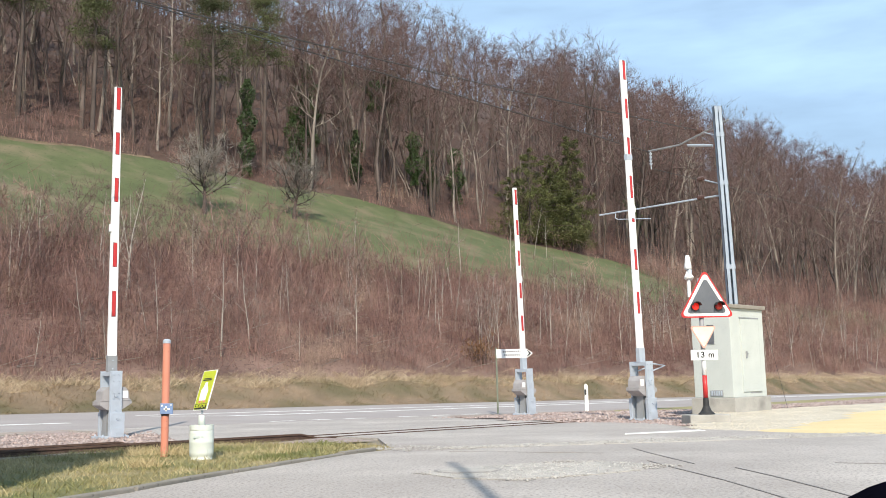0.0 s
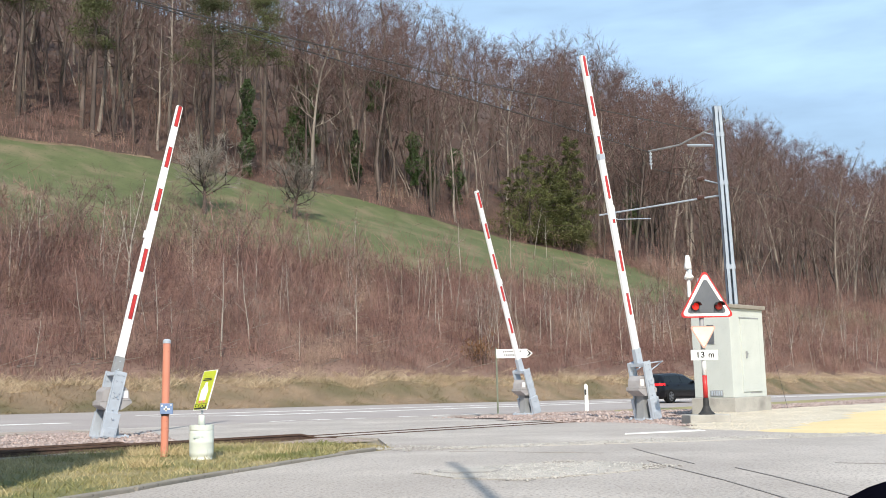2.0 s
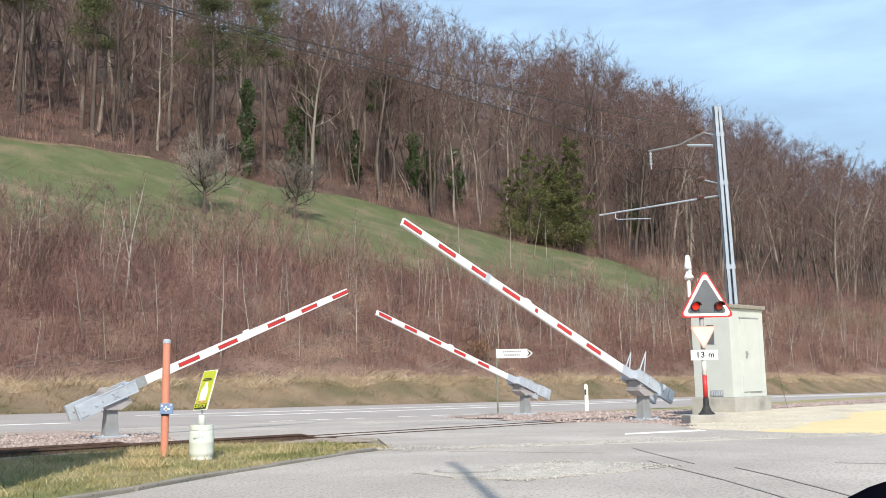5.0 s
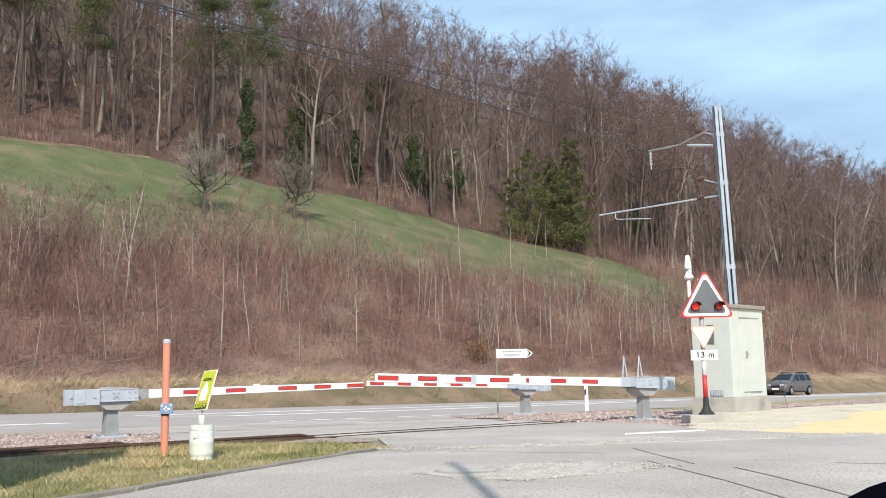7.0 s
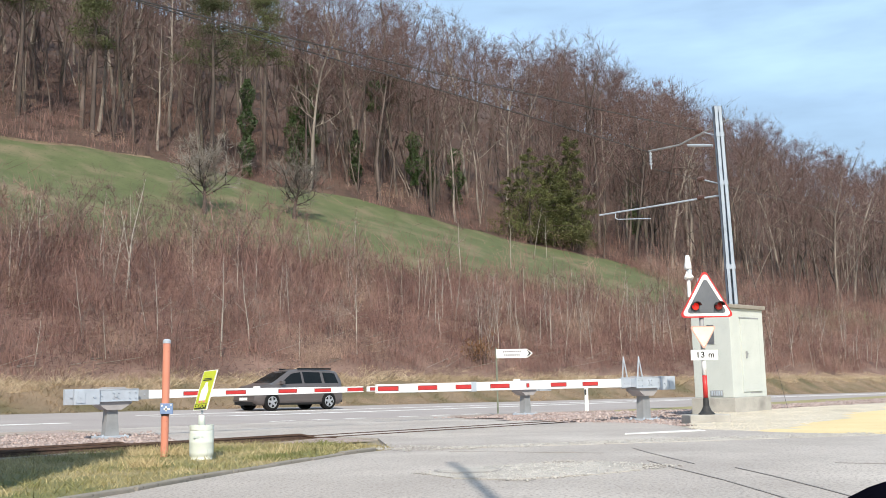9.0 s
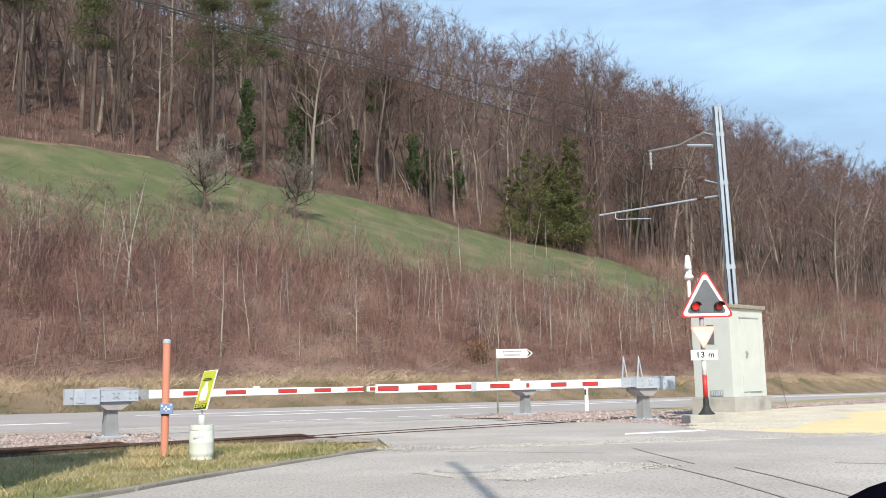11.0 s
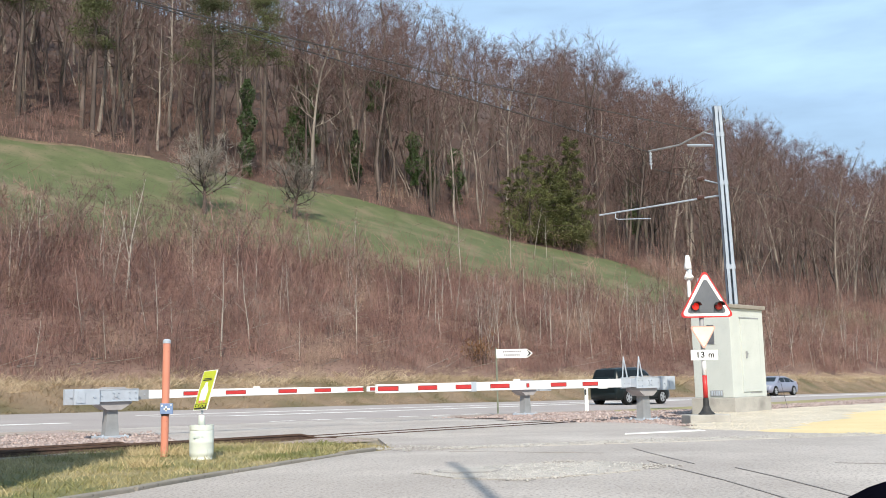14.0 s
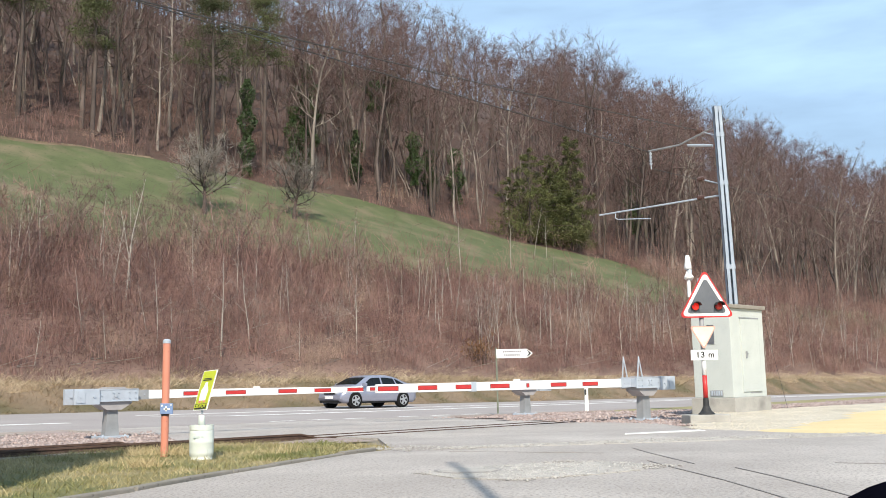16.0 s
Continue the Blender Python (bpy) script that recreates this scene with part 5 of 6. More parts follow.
def conifer_form(h, w, n, size, clear=0.04, power=0.75, stems=1):
    segs = [[0, 0, 0, 0.1, 0.05, h * 0.95, 0.22, 0.04]]
    cs, leaders = [], [(0.0, 0.0, 1.0)] + [(w * 0.32 * math.cos(2.3 * i), w * 0.32 * math.sin(2.3 * i), 0.82 - 0.1 * i) for i in range(stems - 1)]
    for lx, ly, k in leaders:
        hh = h * k
        if lx:
            segs.append([0, 0, 0.2, lx, ly, hh * 0.9, 0.15, 0.03])
        boughs = int(46 / len(leaders)) + 14
        for i in range(boughs):
            z = hh * (clear + (0.98 - clear) * (i + rng.random()) / boughs)
            f = z / hh
            reach = 0.5 * w * ((1 - f) ** power * 0.9 + 0.1) * (0.55 + 0.6 * rng.random()) / (1.0 if len(leaders) == 1 else 1.25)
            az = i * 2.4 + rng.random()
            tip = np.array([lx + reach * math.cos(az), ly + reach * math.sin(az), z + 0.12 * reach - 0.25 * reach * rng.random()])
            root = np.array([lx * f, ly * f, z])
            segs.append([*root, *tip, 0.04, 0.01])
            m = max(6, int(n / (boughs * len(leaders)) * (0.3 + reach / (0.5 * w))))
            g = rng.random((m, 1)) ** 0.6
            c = root + (tip - root) * g + rng.normal(size=(m, 3)) * np.array([0.3, 0.3, 0.28]) * (0.35 + 0.12 * w * (1 - f)) - np.array([0, 0, 0.15])
            cs.append(c)
    c = np.concatenate(cs)
    return join([(prisms(segs, 5), 0), (leaf_quads(c, size * (0.6 + 0.8 * rng.random(len(c))), 0.9), 1)])


def build_evergreens():
    for u, v, h, w, n, st in ((91.5, 76.8, 11.9, 10.0, 17000, 3), (96.6, 74.6, 14.4, 6.8, 13000, 1), (95.3, 76.4, 11.5, 7.0, 9000, 1)):
        tree_thing("conifer", stand(u, v), conifer_form(h, w, int(n * 1.6), 0.115, 0.05, 0.55, st), (M["bark"], M["needles"]), "dark green conifer at the edge of the bare wood", "tree", "conifers")
    # pines: clear trunk, open crown of clumps at the top
    for u, v, h, w, clear in ((53.9, 86.2, 18.5, 7.4, 0.5), (61.0, 87.4, 20.0, 5.0, 0.55), (43.0, 89.5, 16.0, 4.0, 0.5), (37.0, 92.0, 18.0, 4.5, 0.55), (82.5, 92.0, 13.0, 4.0, 0.6)):
        segs = [[0, 0, 0, 0.15, 0.1, h * 0.5, 0.24, 0.17], [0.15, 0.1, h * 0.5, 0.0, 0.2, h, 0.17, 0.04]]
        cs = []
        for i in range(34):
            z = h * (clear + (1 - clear) * rng.random() ** 0.8)
            reach = 0.5 * w * (1.1 - 0.7 * (z / h - clear) / (1 - clear)) * (0.4 + 0.6 * rng.random())
            az = i * 2.4 + rng.random()
            tip = np.array([reach * math.cos(az), reach * math.sin(az), z + 0.25 * reach])
            segs.append([0.05, 0.15, z, *tip, 0.05, 0.015])
            cs.append(tip + rng.normal(size=(240, 3)) * np.array([0.6, 0.6, 0.2]))
            cs.append((tip * 0.65 + np.array([0, 0, z]) * 0.35) + rng.normal(size=(60, 3)) * np.array([0.45, 0.45, 0.25]))
        c = np.concatenate(cs)
        tree_thing("pine", stand(u, v), join([(prisms(segs, 6), 0), (leaf_quads(c, 0.06 + 0.07 * rng.random(len(c)), 0.6), 1)]), (M["bark"], M["pine"]), "tall pine with an open green crown in the wood", "tree", "pines")
    # ivy-clad trunks
    for u, v, h, z0, z1, w in ((58.0, 86.0, 21, 0.2, 10.5, 1.05), (69.0, 90.5, 20, 0.5, 12.5, 1.7), (73.6, 87.4, 17, 0.3, 6.5, 0.95), (81.4, 85.9, 18, 1.5, 8.0, 1.3), (88.3, 85.8, 17, 0.5, 7.5, 1.3), (84.5, 86.5, 16, 0.5, 6.0, 1.1), (77.3, 88.2, 17, 9.0, 12.6, 1.6), (128.2, 87.0, 18, 0.5, 10.0, 1.7), (150.0, 84.0, 18, 1.0, 9.0, 1.4), (215.0, 88.0, 18, 1.0, 9.0, 1.6), (66.0, 89.0, 18, 1.0, 8.0, 1.0)):
        f = tree_form(h, 0.24, 0.5, 0.16, 10, 260, up=1.1, twig_len=1.5, twig_w=0.045)
        th = tree_thing("ivy_clad_tree", stand(u, v), f, (M["bark"], M["twig"]), "bare tree with ivy climbing its trunk", "tree", "ivy-clad trees")
        n = int(300 * (z1 - z0) * w)
        z = z0 + (z1 - z0) * rng.random(n)
        k = (z - z0) / (z1 - z0)
        rr = w * (0.35 + 0.5 * np.sin(np.clip(k, 0.03, 0.97) * math.pi) ** 0.5) * (0.6 + 0.5 * rng.random(n)) * (0.8 + 0.35 * np.sin(z * 2.1 + u))
        az = rng.random(n) * 6.28
        c = np.stack([rr * np.cos(az), rr * np.sin(az), z], axis=1)
        vv, tt = leaf_quads(c, 0.10 + 0.10 * rng.random(n), 1.0)
        ob = numpy_mesh("ivy", vv, tt, M["ivy"])
        ob.parent = th
        tagged(ob, "dark green ivy")


build_evergreens()


# pale saplings standing out of the scrub
def build_saplings():
    forms = [tree_form(5.6, 0.036 + 0.007 * i, 0.35, 0.15, 7, 90, lean=0.045, up=1.5, twig_len=0.5, twig_w=0.013, sides=4, wob=0.03) for i in range(5)]
    kinds = [tree_thing("sapling", pose(0, 0, -50 - i), f, (M["birch"], M["twig"]), "pale-barked leafless sapling in the scrub", "tree", "pale saplings") for i, f in enumerate(forms)]
    spots = [(20.5, 50.5, 0.95), (21.3, 50.8, 0.8), (25.3, 48.5, 1.3), (25.8, 48.9, 1.0), (33.0, 49.9, 0.8), (43.0, 49.5, 0.75), (33.6, 46.6, 0.7), (33.9, 46.8, 0.65), (34.2, 46.5, 0.75), (63.0, 60.9, 0.9), (42.8, 47.7, 0.7), (30.5, 55.5, 0.9), (38.0, 60.0, 0.8), (52.0, 62.0, 0.8), (72.0, 63.0, 0.9), (84.5, 70.5, 1.1), (86.0, 70.0, 0.9)]
    for i in range(120):
        u = 15 + 115 * rng.random() ** 1.2
        v = 41.5 + 14 * rng.random()
        spots.append((u, v, 0.45 + 0.5 * rng.random()))
    for i in range(120):
        spots.append((44 + 62 * rng.random(), 42.0 + 9 * rng.random() ** 1.3, 0.5 + 0.35 * rng.random()))
    for i, (u, v, s) in enumerate(spots):
        k = kinds[i % 5]
        m = stand(u, v, rng.random() * 360) @ pose(0, 0, 0, rng.normal() * 4, rng.normal() * 4, 0)
        if i < 5:
            k.matrix_basis = m
            k.scale = (s, s, s)
        else:
            ob = copy_thing(k, m)
            ob.scale = (s, s, s)


build_saplings()


def build_leafy_bush():
    n = 900
    c = rng.normal(size=(n, 3)) * np.array([0.55, 0.45, 0.42]) + np.array([0, 0, 0.95])
    stems = [[rng.normal() * 0.15, rng.normal() * 0.15, 0, rng.normal() * 0.6, rng.normal() * 0.5, 1.0 + rng.random() * 0.8, 0.02, 0.006] for _ in range(26)]
    tree_thing("beech_bush", stand(44.8, 42.0), join([(prisms(stems, 4), 0), (leaf_quads(c, 0.05 + 0.05 * rng.random(n), 1.0), 1)]), (M["bark"], M["dead_leaf"]), "low bush holding rusty brown dead leaves", "bush", second="foliage")


build_leafy_bush()


# ---- grasses and loose stones ----
def build_grasses():
    def tufts(n, v0, v1, hmin, hmax, lean, w, name, mat, label):
        u = 4 + 130 * rng.random(n) ** 1.5
        v = v0 + (v1 - v0) * rng.random(n) + 0.35 * np.sin(u * 1.1) * (v1 > 40)
        z = np.array([land(a, b) for a, b in zip(u, v)])
        a = np.stack([(u - v) * S2, (u + v) * S2, z - 0.02], axis=1)
        clump = np.array([0.6 + 0.9 * max(0.0, noise.noise(Vector((p * 0.9, q * 0.9, 1))) + 0.3) for p, q in zip(u, v)])[:, None]
        h = (hmin + (hmax - hmin) * rng.random((n, 1)) ** 1.7) * clump
        tip = a + np.concatenate([rng.normal(size=(n, 2)) * lean * h + np.array([0.3, -0.3]) * h, h], axis=1)
        vv, tt = blades(a, tip, w * (0.6 + 0.8 * rng.random(n)))
        tagged(numpy_mesh(name, vv, tt, mat), label, "grass", kind="stuff")
    tufts(56000, 36.85, 39.8, 0.05, 0.17, 0.8, 0.024, "bank_grass", M["bank_blade"], "short olive and straw grass on the roadside bank")
    tufts(44000, 39.2, 41.1, 0.08, 0.34, 0.9, 0.026, "crest_grass", M["dry_grass"], "long pale dry grass hanging over the bank's crest")
    n = 36000
    uu = -4 + 13.9 * rng.random(n)
    kv = np.array([kerb_v(x) for x in uu])
    top = 15.5 - 2.85 * smooth_arr(uu, 8.2, 11.5)
    w = kv + 0.05 + (top - kv - 0.05) * rng.random(n)
    ok = w > kv + 0.04
    uu, w = uu[ok], w[ok]
    n = len(uu)
    ca, sa = math.cos(TA), math.sin(TA)
    zz = np.array([lawn_z(p, q) for p, q in zip(uu, w)])
    a = np.stack([uu * ca - w * sa, uu * sa + w * ca, zz - 0.01], axis=1)
    h = 0.03 + 0.085 * rng.random((n, 1)) ** 2.0
    tip = a + np.concatenate([rng.normal(size=(n, 2)) * 0.7 * h, h], axis=1)
    vv, tt = blades(a, tip, 0.008 + 0.006 * rng.random(n))
    tagged(numpy_mesh("lawn_grass", vv, tt, M["blade"]), "short patchy winter grass blades on the verge", "grass", kind="stuff")
    # straw tufts by the post and over the kerb
    cs = [(-3.85, 14.5, 0.3, 200), (-4.35, 14.5, 0.3, 170), (-3.55, 12.15, 0.22, 150), (-3.55, 14.2, 0.2, 70), (-2.2, 14.2, 0.25, 40)]
    aa, tp = [], []
    for x, y, s, k in cs:
        p = np.stack([x + rng.normal(size=k) * s * 0.5, y + rng.normal(size=k) * s * 0.5, np.full(k, 0.04)], axis=1)
        hh = 0.05 + 0.12 * rng.random((k, 1))
        aa.append(p), tp.append(p + np.concatenate([rng.normal(size=(k, 2)) * 0.6 * hh, hh], axis=1))
    aa, tp = np.concatenate(aa), np.concatenate(tp)
    vv, tt = blades(aa, tp, np.full(len(aa), 0.011))
    tagged(numpy_mesh("straw_tufts", vv, tt, M["straw"]), "long dry straw tufts at the post and kerb", "grass", kind="stuff")


def smooth_arr(t, a, b):
    t = np.clip((np.asarray(t) - a) / (b - a), 0, 1)
    return t * t * (3 - 2 * t)


build_grasses()


def stones(name, pts, size, material, label):
    """Angular loose stones, eight faces each."""
    n = len(pts)
    base = np.array([[1, 0, 0], [0, 1, 0], [-1, 0, 0], [0, -1, 0], [0, 0, 0.75], [0, 0, -0.6]], dtype=float)
    s = size * (0.55 + 0.9 * rng.random((n, 1, 1)))
    a = rng.random(n) * 6.28
    v = base[None] * s * (0.65 + 0.7 * rng.random((n, 6, 1)))
    x = v[:, :, 0] * np.cos(a)[:, None] - v[:, :, 1] * np.sin(a)[:, None]
    y = v[:, :, 0] * np.sin(a)[:, None] + v[:, :, 1] * np.cos(a)[:, None]
    v = np.stack([x, y, v[:, :, 2]], axis=2) + np.asarray(pts)[:, None, :]
    f = np.array([[0, 1, 4], [1, 2, 4], [2, 3, 4], [3, 0, 4], [1, 0, 5], [2, 1, 5], [3, 2, 5], [0, 3, 5]])
    t = (np.arange(n)[:, None, None] * 6 + f[None]).reshape(-1, 3)
    return tagged(numpy_mesh(name, v.reshape(-1, 3), t, material), label, "stones", kind="stuff")


def build_stones():
    pts = []
    for _ in range(11000):
        u, v = -3 + 15.5 * rng.random(), 14.3 + 10 * rng.random()
        if left_ballast(u, v) and v > 15.8 and (v > 16.7 or u < 9.0):
            pts.append((*tr(u, v), ballast_z(u, v)))
    for _ in range(11000):
        u, v = 16.6 + 24 * rng.random() ** 1.3, 11.3 + 13 * rng.random()
        if right_ballast(u, v) and not (v < 14.6 and apron_has(u, v)) and not (v > 18.7 and u > 25.5):
            pts.append((*tr(u, v), ballast_z(u, v) + 0.015))
    stones("ballast_stones", pts, 0.045, M["ballast"], "angular reddish grey ballast stones")
    pts = []
    for _ in range(9000):
        u, v = 16 + 12 * rng.random() ** 1.2, 6 + 9 * rng.random()
        if v > 9.5 + 0.24 * (u - 15.9) and apron_has(u, v):
            pts.append((*tr(u, v), mound_z(u, v)))
    stones("gravel_stones", pts, 0.017, M["gravel"], "pale crushed gravel stones on the apron")
    pts = []
    for _ in range(1500):
        u, v = 7.0 + 2.3 * rng.random(), 6.6 + 1.6 * rng.random()
        pts.append((*tr(u, v + 0.1 * (8 - u)), 0.004))
    for _ in range(260):
        u = 9.3 + 1.0 * rng.random()
        pts.append((*tr(u, 11.7 + 0.35 * rng.normal()), 0.01))
    for _ in range(1500):
        f = rng.random()
        p, q = (tr(9.9, 11.2), tr(13.0, 9.65)) if f < 0.45 else (tr(13.0, 9.65), tr(15.9, 7.55))
        g = rng.random()
        pts.append((p[0] + (q[0] - p[0]) * g + rng.normal() * 0.12, p[1] + (q[1] - p[1]) * g + rng.normal() * 0.16, 0.006))
    stones("loose_grit", pts, 0.014, M["grit"], "loose pale grit on the worn asphalt")


build_stones()


# a dark rounded post, stand-in for something blurred close to the lens
def build_lens_stand_in():
    th = thing("bollard", pose(0.4745, 1.0, 0.0), "dark rounded post standing in for a blurred object by the lens", "bollard")
    bm = bmesh.new()
    lathe(bm, [(0.15, -0.1), (0.167, 0.0), (0.167, 0.638)] + [(0.167 * math.cos(radians(a)), 0.638 + 0.167 * math.sin(radians(a))) for a in range(10, 86, 8)], 40)
    part("body", bm, M["cap"], th, smooth_faces=True)


build_lens_stand_in()


# ---- cars ----
def polyline(pts, x):
    """A smooth outline through the points, without overshoot."""
    x = min(max(x, pts[0][0]), pts[-1][0])
    sl = [(b[1] - a[1]) / (b[0] - a[0]) for a, b in zip(pts, pts[1:])]
    tan = [sl[0]] + [0.0 if a * b <= 0 else 2 * a * b / (a + b) for a, b in zip(sl, sl[1:])] + [sl[-1]]
    for i, ((x0, z0), (x1, z1)) in enumerate(zip(pts, pts[1:])):
        if x <= x1:
            w, t = x1 - x0, (x - x0) / (x1 - x0)
            return z0 * (1 + 2 * t) * (1 - t) ** 2 + w * tan[i] * t * (1 - t) ** 2 + z1 * t * t * (3 - 2 * t) + w * tan[i + 1] * t * t * (t - 1)


def build_car(label, paint, top, belt, half, wheels, r, low=0.2, glass=()):
    """A car that looks along +x. top: outline of hood, glass and roof from tail to nose; wheels: the axles' x."""
    th = thing("car", pose(0, 0, 0), label, "car", "passing cars")
    x0, x1 = top[0][0], top[-1][0]

    def ring(x):
        zt = polyline(top, x)
        e = min(1.0, (x - x0 + 0.02) / 0.35, (x1 - x + 0.02) / 0.45)
        w = half * (0.80 + 0.20 * math.sin(max(0.0, e) * math.pi / 2))
        zb = min(belt + 0.03 * (x0 - x) / (x1 - x0), zt - 0.05)
        house = smooth(zt - zb, 0.06, 0.5)
        wr = w * (0.93 - 0.20 * house)
        lo = low + 0.10 * (1 - max(0.0, min(1.0, e * 1.6)))
        return [(0, lo), (w * 0.86, lo), (w * 0.965, lo + 0.09), (w * 0.995, (lo + zb) * 0.46), (w, (lo + zb) * 0.58), (w * 0.95, zb), (wr, zt - 0.055 - 0.02 * house), (wr * 0.86, zt - 0.012), (wr * 0.45, zt + 0.004), (0, zt + 0.008)]

    xs = [x0 + (x1 - x0) * i / 70 for i in range(71)]
    bm = bmesh.new()
    rows = []
    for x in xs:
        half_ring = ring(x)
        pts = [(y, z) for y, z in half_ring] + [(-y, z) for y, z in half_ring[-2:0:-1]]
        rows.append([bm.verts.new((x, y, z)) for y, z in pts])
    for a, b in zip(rows, rows[1:]):
        k = len(a)
        for i in range(k):
            bm.faces.new((a[i], a[(i + 1) % k], b[(i + 1) % k], b[i]))
    bm.faces.new(rows[0])
    bm.faces.new(rows[-1][::-1])
    bmesh.ops.recalc_face_normals(bm, faces=bm.faces[:])
    body = part("body", bm, paint, th, smooth_faces=True)

    def side_at(x, f, s, out=0.008):
        rg = ring(x)
        (ya, za), (yb, zb) = rg[5], rg[6]
        return (x, s * (ya + (yb - ya) * f + out), za + (zb - za) * f)

    for s in (-1, 1):
        for a0, a1, b0, b1 in glass:
            bm = bmesh.new()
            k = 6
            lo_, hi_ = [], []
            for i in range(k + 1):
                xa, xb = a0 + (a1 - a0) * i / k, b0 + (b1 - b0) * i / k
                lo_.append(bm.verts.new(side_at(xa, 0.07, s)))
                hi_.append(bm.verts.new(side_at(xb, 0.90, s)))
            for i in range(k):
                bm.faces.new((lo_[i], lo_[i + 1], hi_[i + 1], hi_[i]))
            bmesh.ops.recalc_face_normals(bm, faces=bm.faces[:])
            bmesh.ops.solidify(bm, geom=bm.faces[:], thickness=0.004)
            part("side_window", bm, M["glass"], th)
        bm = bmesh.new()
        box(bm, wheels[0] + r + 0.05, s * half * 0.97 - 0.03, low + 0.0, wheels[1] - r - 0.05, s * half * 0.97 + 0.006, low + 0.07, 0.01)
        part("sill", bm, M["trim"], th)
        bm = bmesh.new()
        mx = glass[-1][1] - 0.12 if glass else 0.6
        box(bm, mx - 0.06, s * (half + 0.02) - 0.09, belt - 0.01, mx + 0.1, s * (half + 0.02) + 0.09, belt + 0.13, 0.03)
        part("mirror", bm, paint, th)
        for gx in (glass[0][1], glass[1][1]) if len(glass) > 1 else ():
            bm = bmesh.new()
            box(bm, gx - 0.30, s * half * 0.985 - 0.012, belt - 0.13, gx - 0.12, s * half * 0.985 + 0.02, belt - 0.10, 0.006)
            part("door_handle", bm, paint, th)
    # screens
    def screen(name, xa, xb):
        bm = bmesh.new()
        rows_ = []
        for i in range(7):
            x = xa + (xb - xa) * i / 6
            rg = ring(x)
            w = rg[7][0] * 0.97
            zt = rg[8][1] + 0.006
            rows_.append([bm.verts.new((x, w * t, zt - 0.012 * t * t)) for t in (-1, -0.6, 0, 0.6, 1)])
        for a, b in zip(rows_, rows_[1:]):
            for i in range(4):
                bm.faces.new((a[i], a[i + 1], b[i + 1], b[i]))
        bmesh.ops.recalc_face_normals(bm, faces=bm.faces[:])
        part(name, bm, M["glass"], th)
    return th, body, ring, screen


def add_wheels(th, axles, half, r, rims):
    for x in axles:
        for s in (-1, 1):
            bm = bmesh.new()
            tube(bm, (x, s * (half - 0.22), r + 0.02), (x, s * (half + 0.001), r + 0.02), r + 0.028, sides=32)
            part("wheel_arch", bm, M["trim"], th)
            bm = bmesh.new()
            m = Matrix.Rotation(radians(90), 4, "X")
            lathe(bm, [(r * 0.68, -0.10), (r * 0.93, -0.105), (r, -0.08), (r, 0.08), (r * 0.93, 0.105), (r * 0.68, 0.10)], 28, m)
            wheel = part("wheel", bm, M["tyre"], th, "black tyre", at=Matrix.Translation((x, s * (half - 0.085), r)))
            bm = bmesh.new()
            y = s * 0.108
            for i in range(5):
                a = 2 * math.pi * i / 5
                mm = Matrix.Translation((0, y, 0)) @ Matrix.Rotation(a, 4, "Y")
                box(bm, r * 0.08, -0.006, -r * 0.13, r * 0.66, 0.006, r * 0.13, 0.0, mm)
            tube(bm, (0, y - 0.008, 0), (0, y + 0.008, 0), r * 0.2, sides=14)
            for i in range(24):
                a, b = 2 * math.pi * i / 24, 2 * math.pi * (i + 1) / 24
                vs = [bm.verts.new((q * math.cos(t), y, q * math.sin(t))) for t in (a, b) for q in (r * 0.60, r * 0.70)]
                bm.faces.new((vs[0], vs[1], vs[3], vs[2]))
            part("rim", bm, M[rims], wheel, "silver alloy rim")


def slab(th, name, mat, x0, y0, z0, x1, y1, z1, bevel=0.012, label=""):
    bm = bmesh.new()
    box(bm, x0, y0, z0, x1, y1, z1, bevel)
    return part(name, bm, M[mat], th, label)


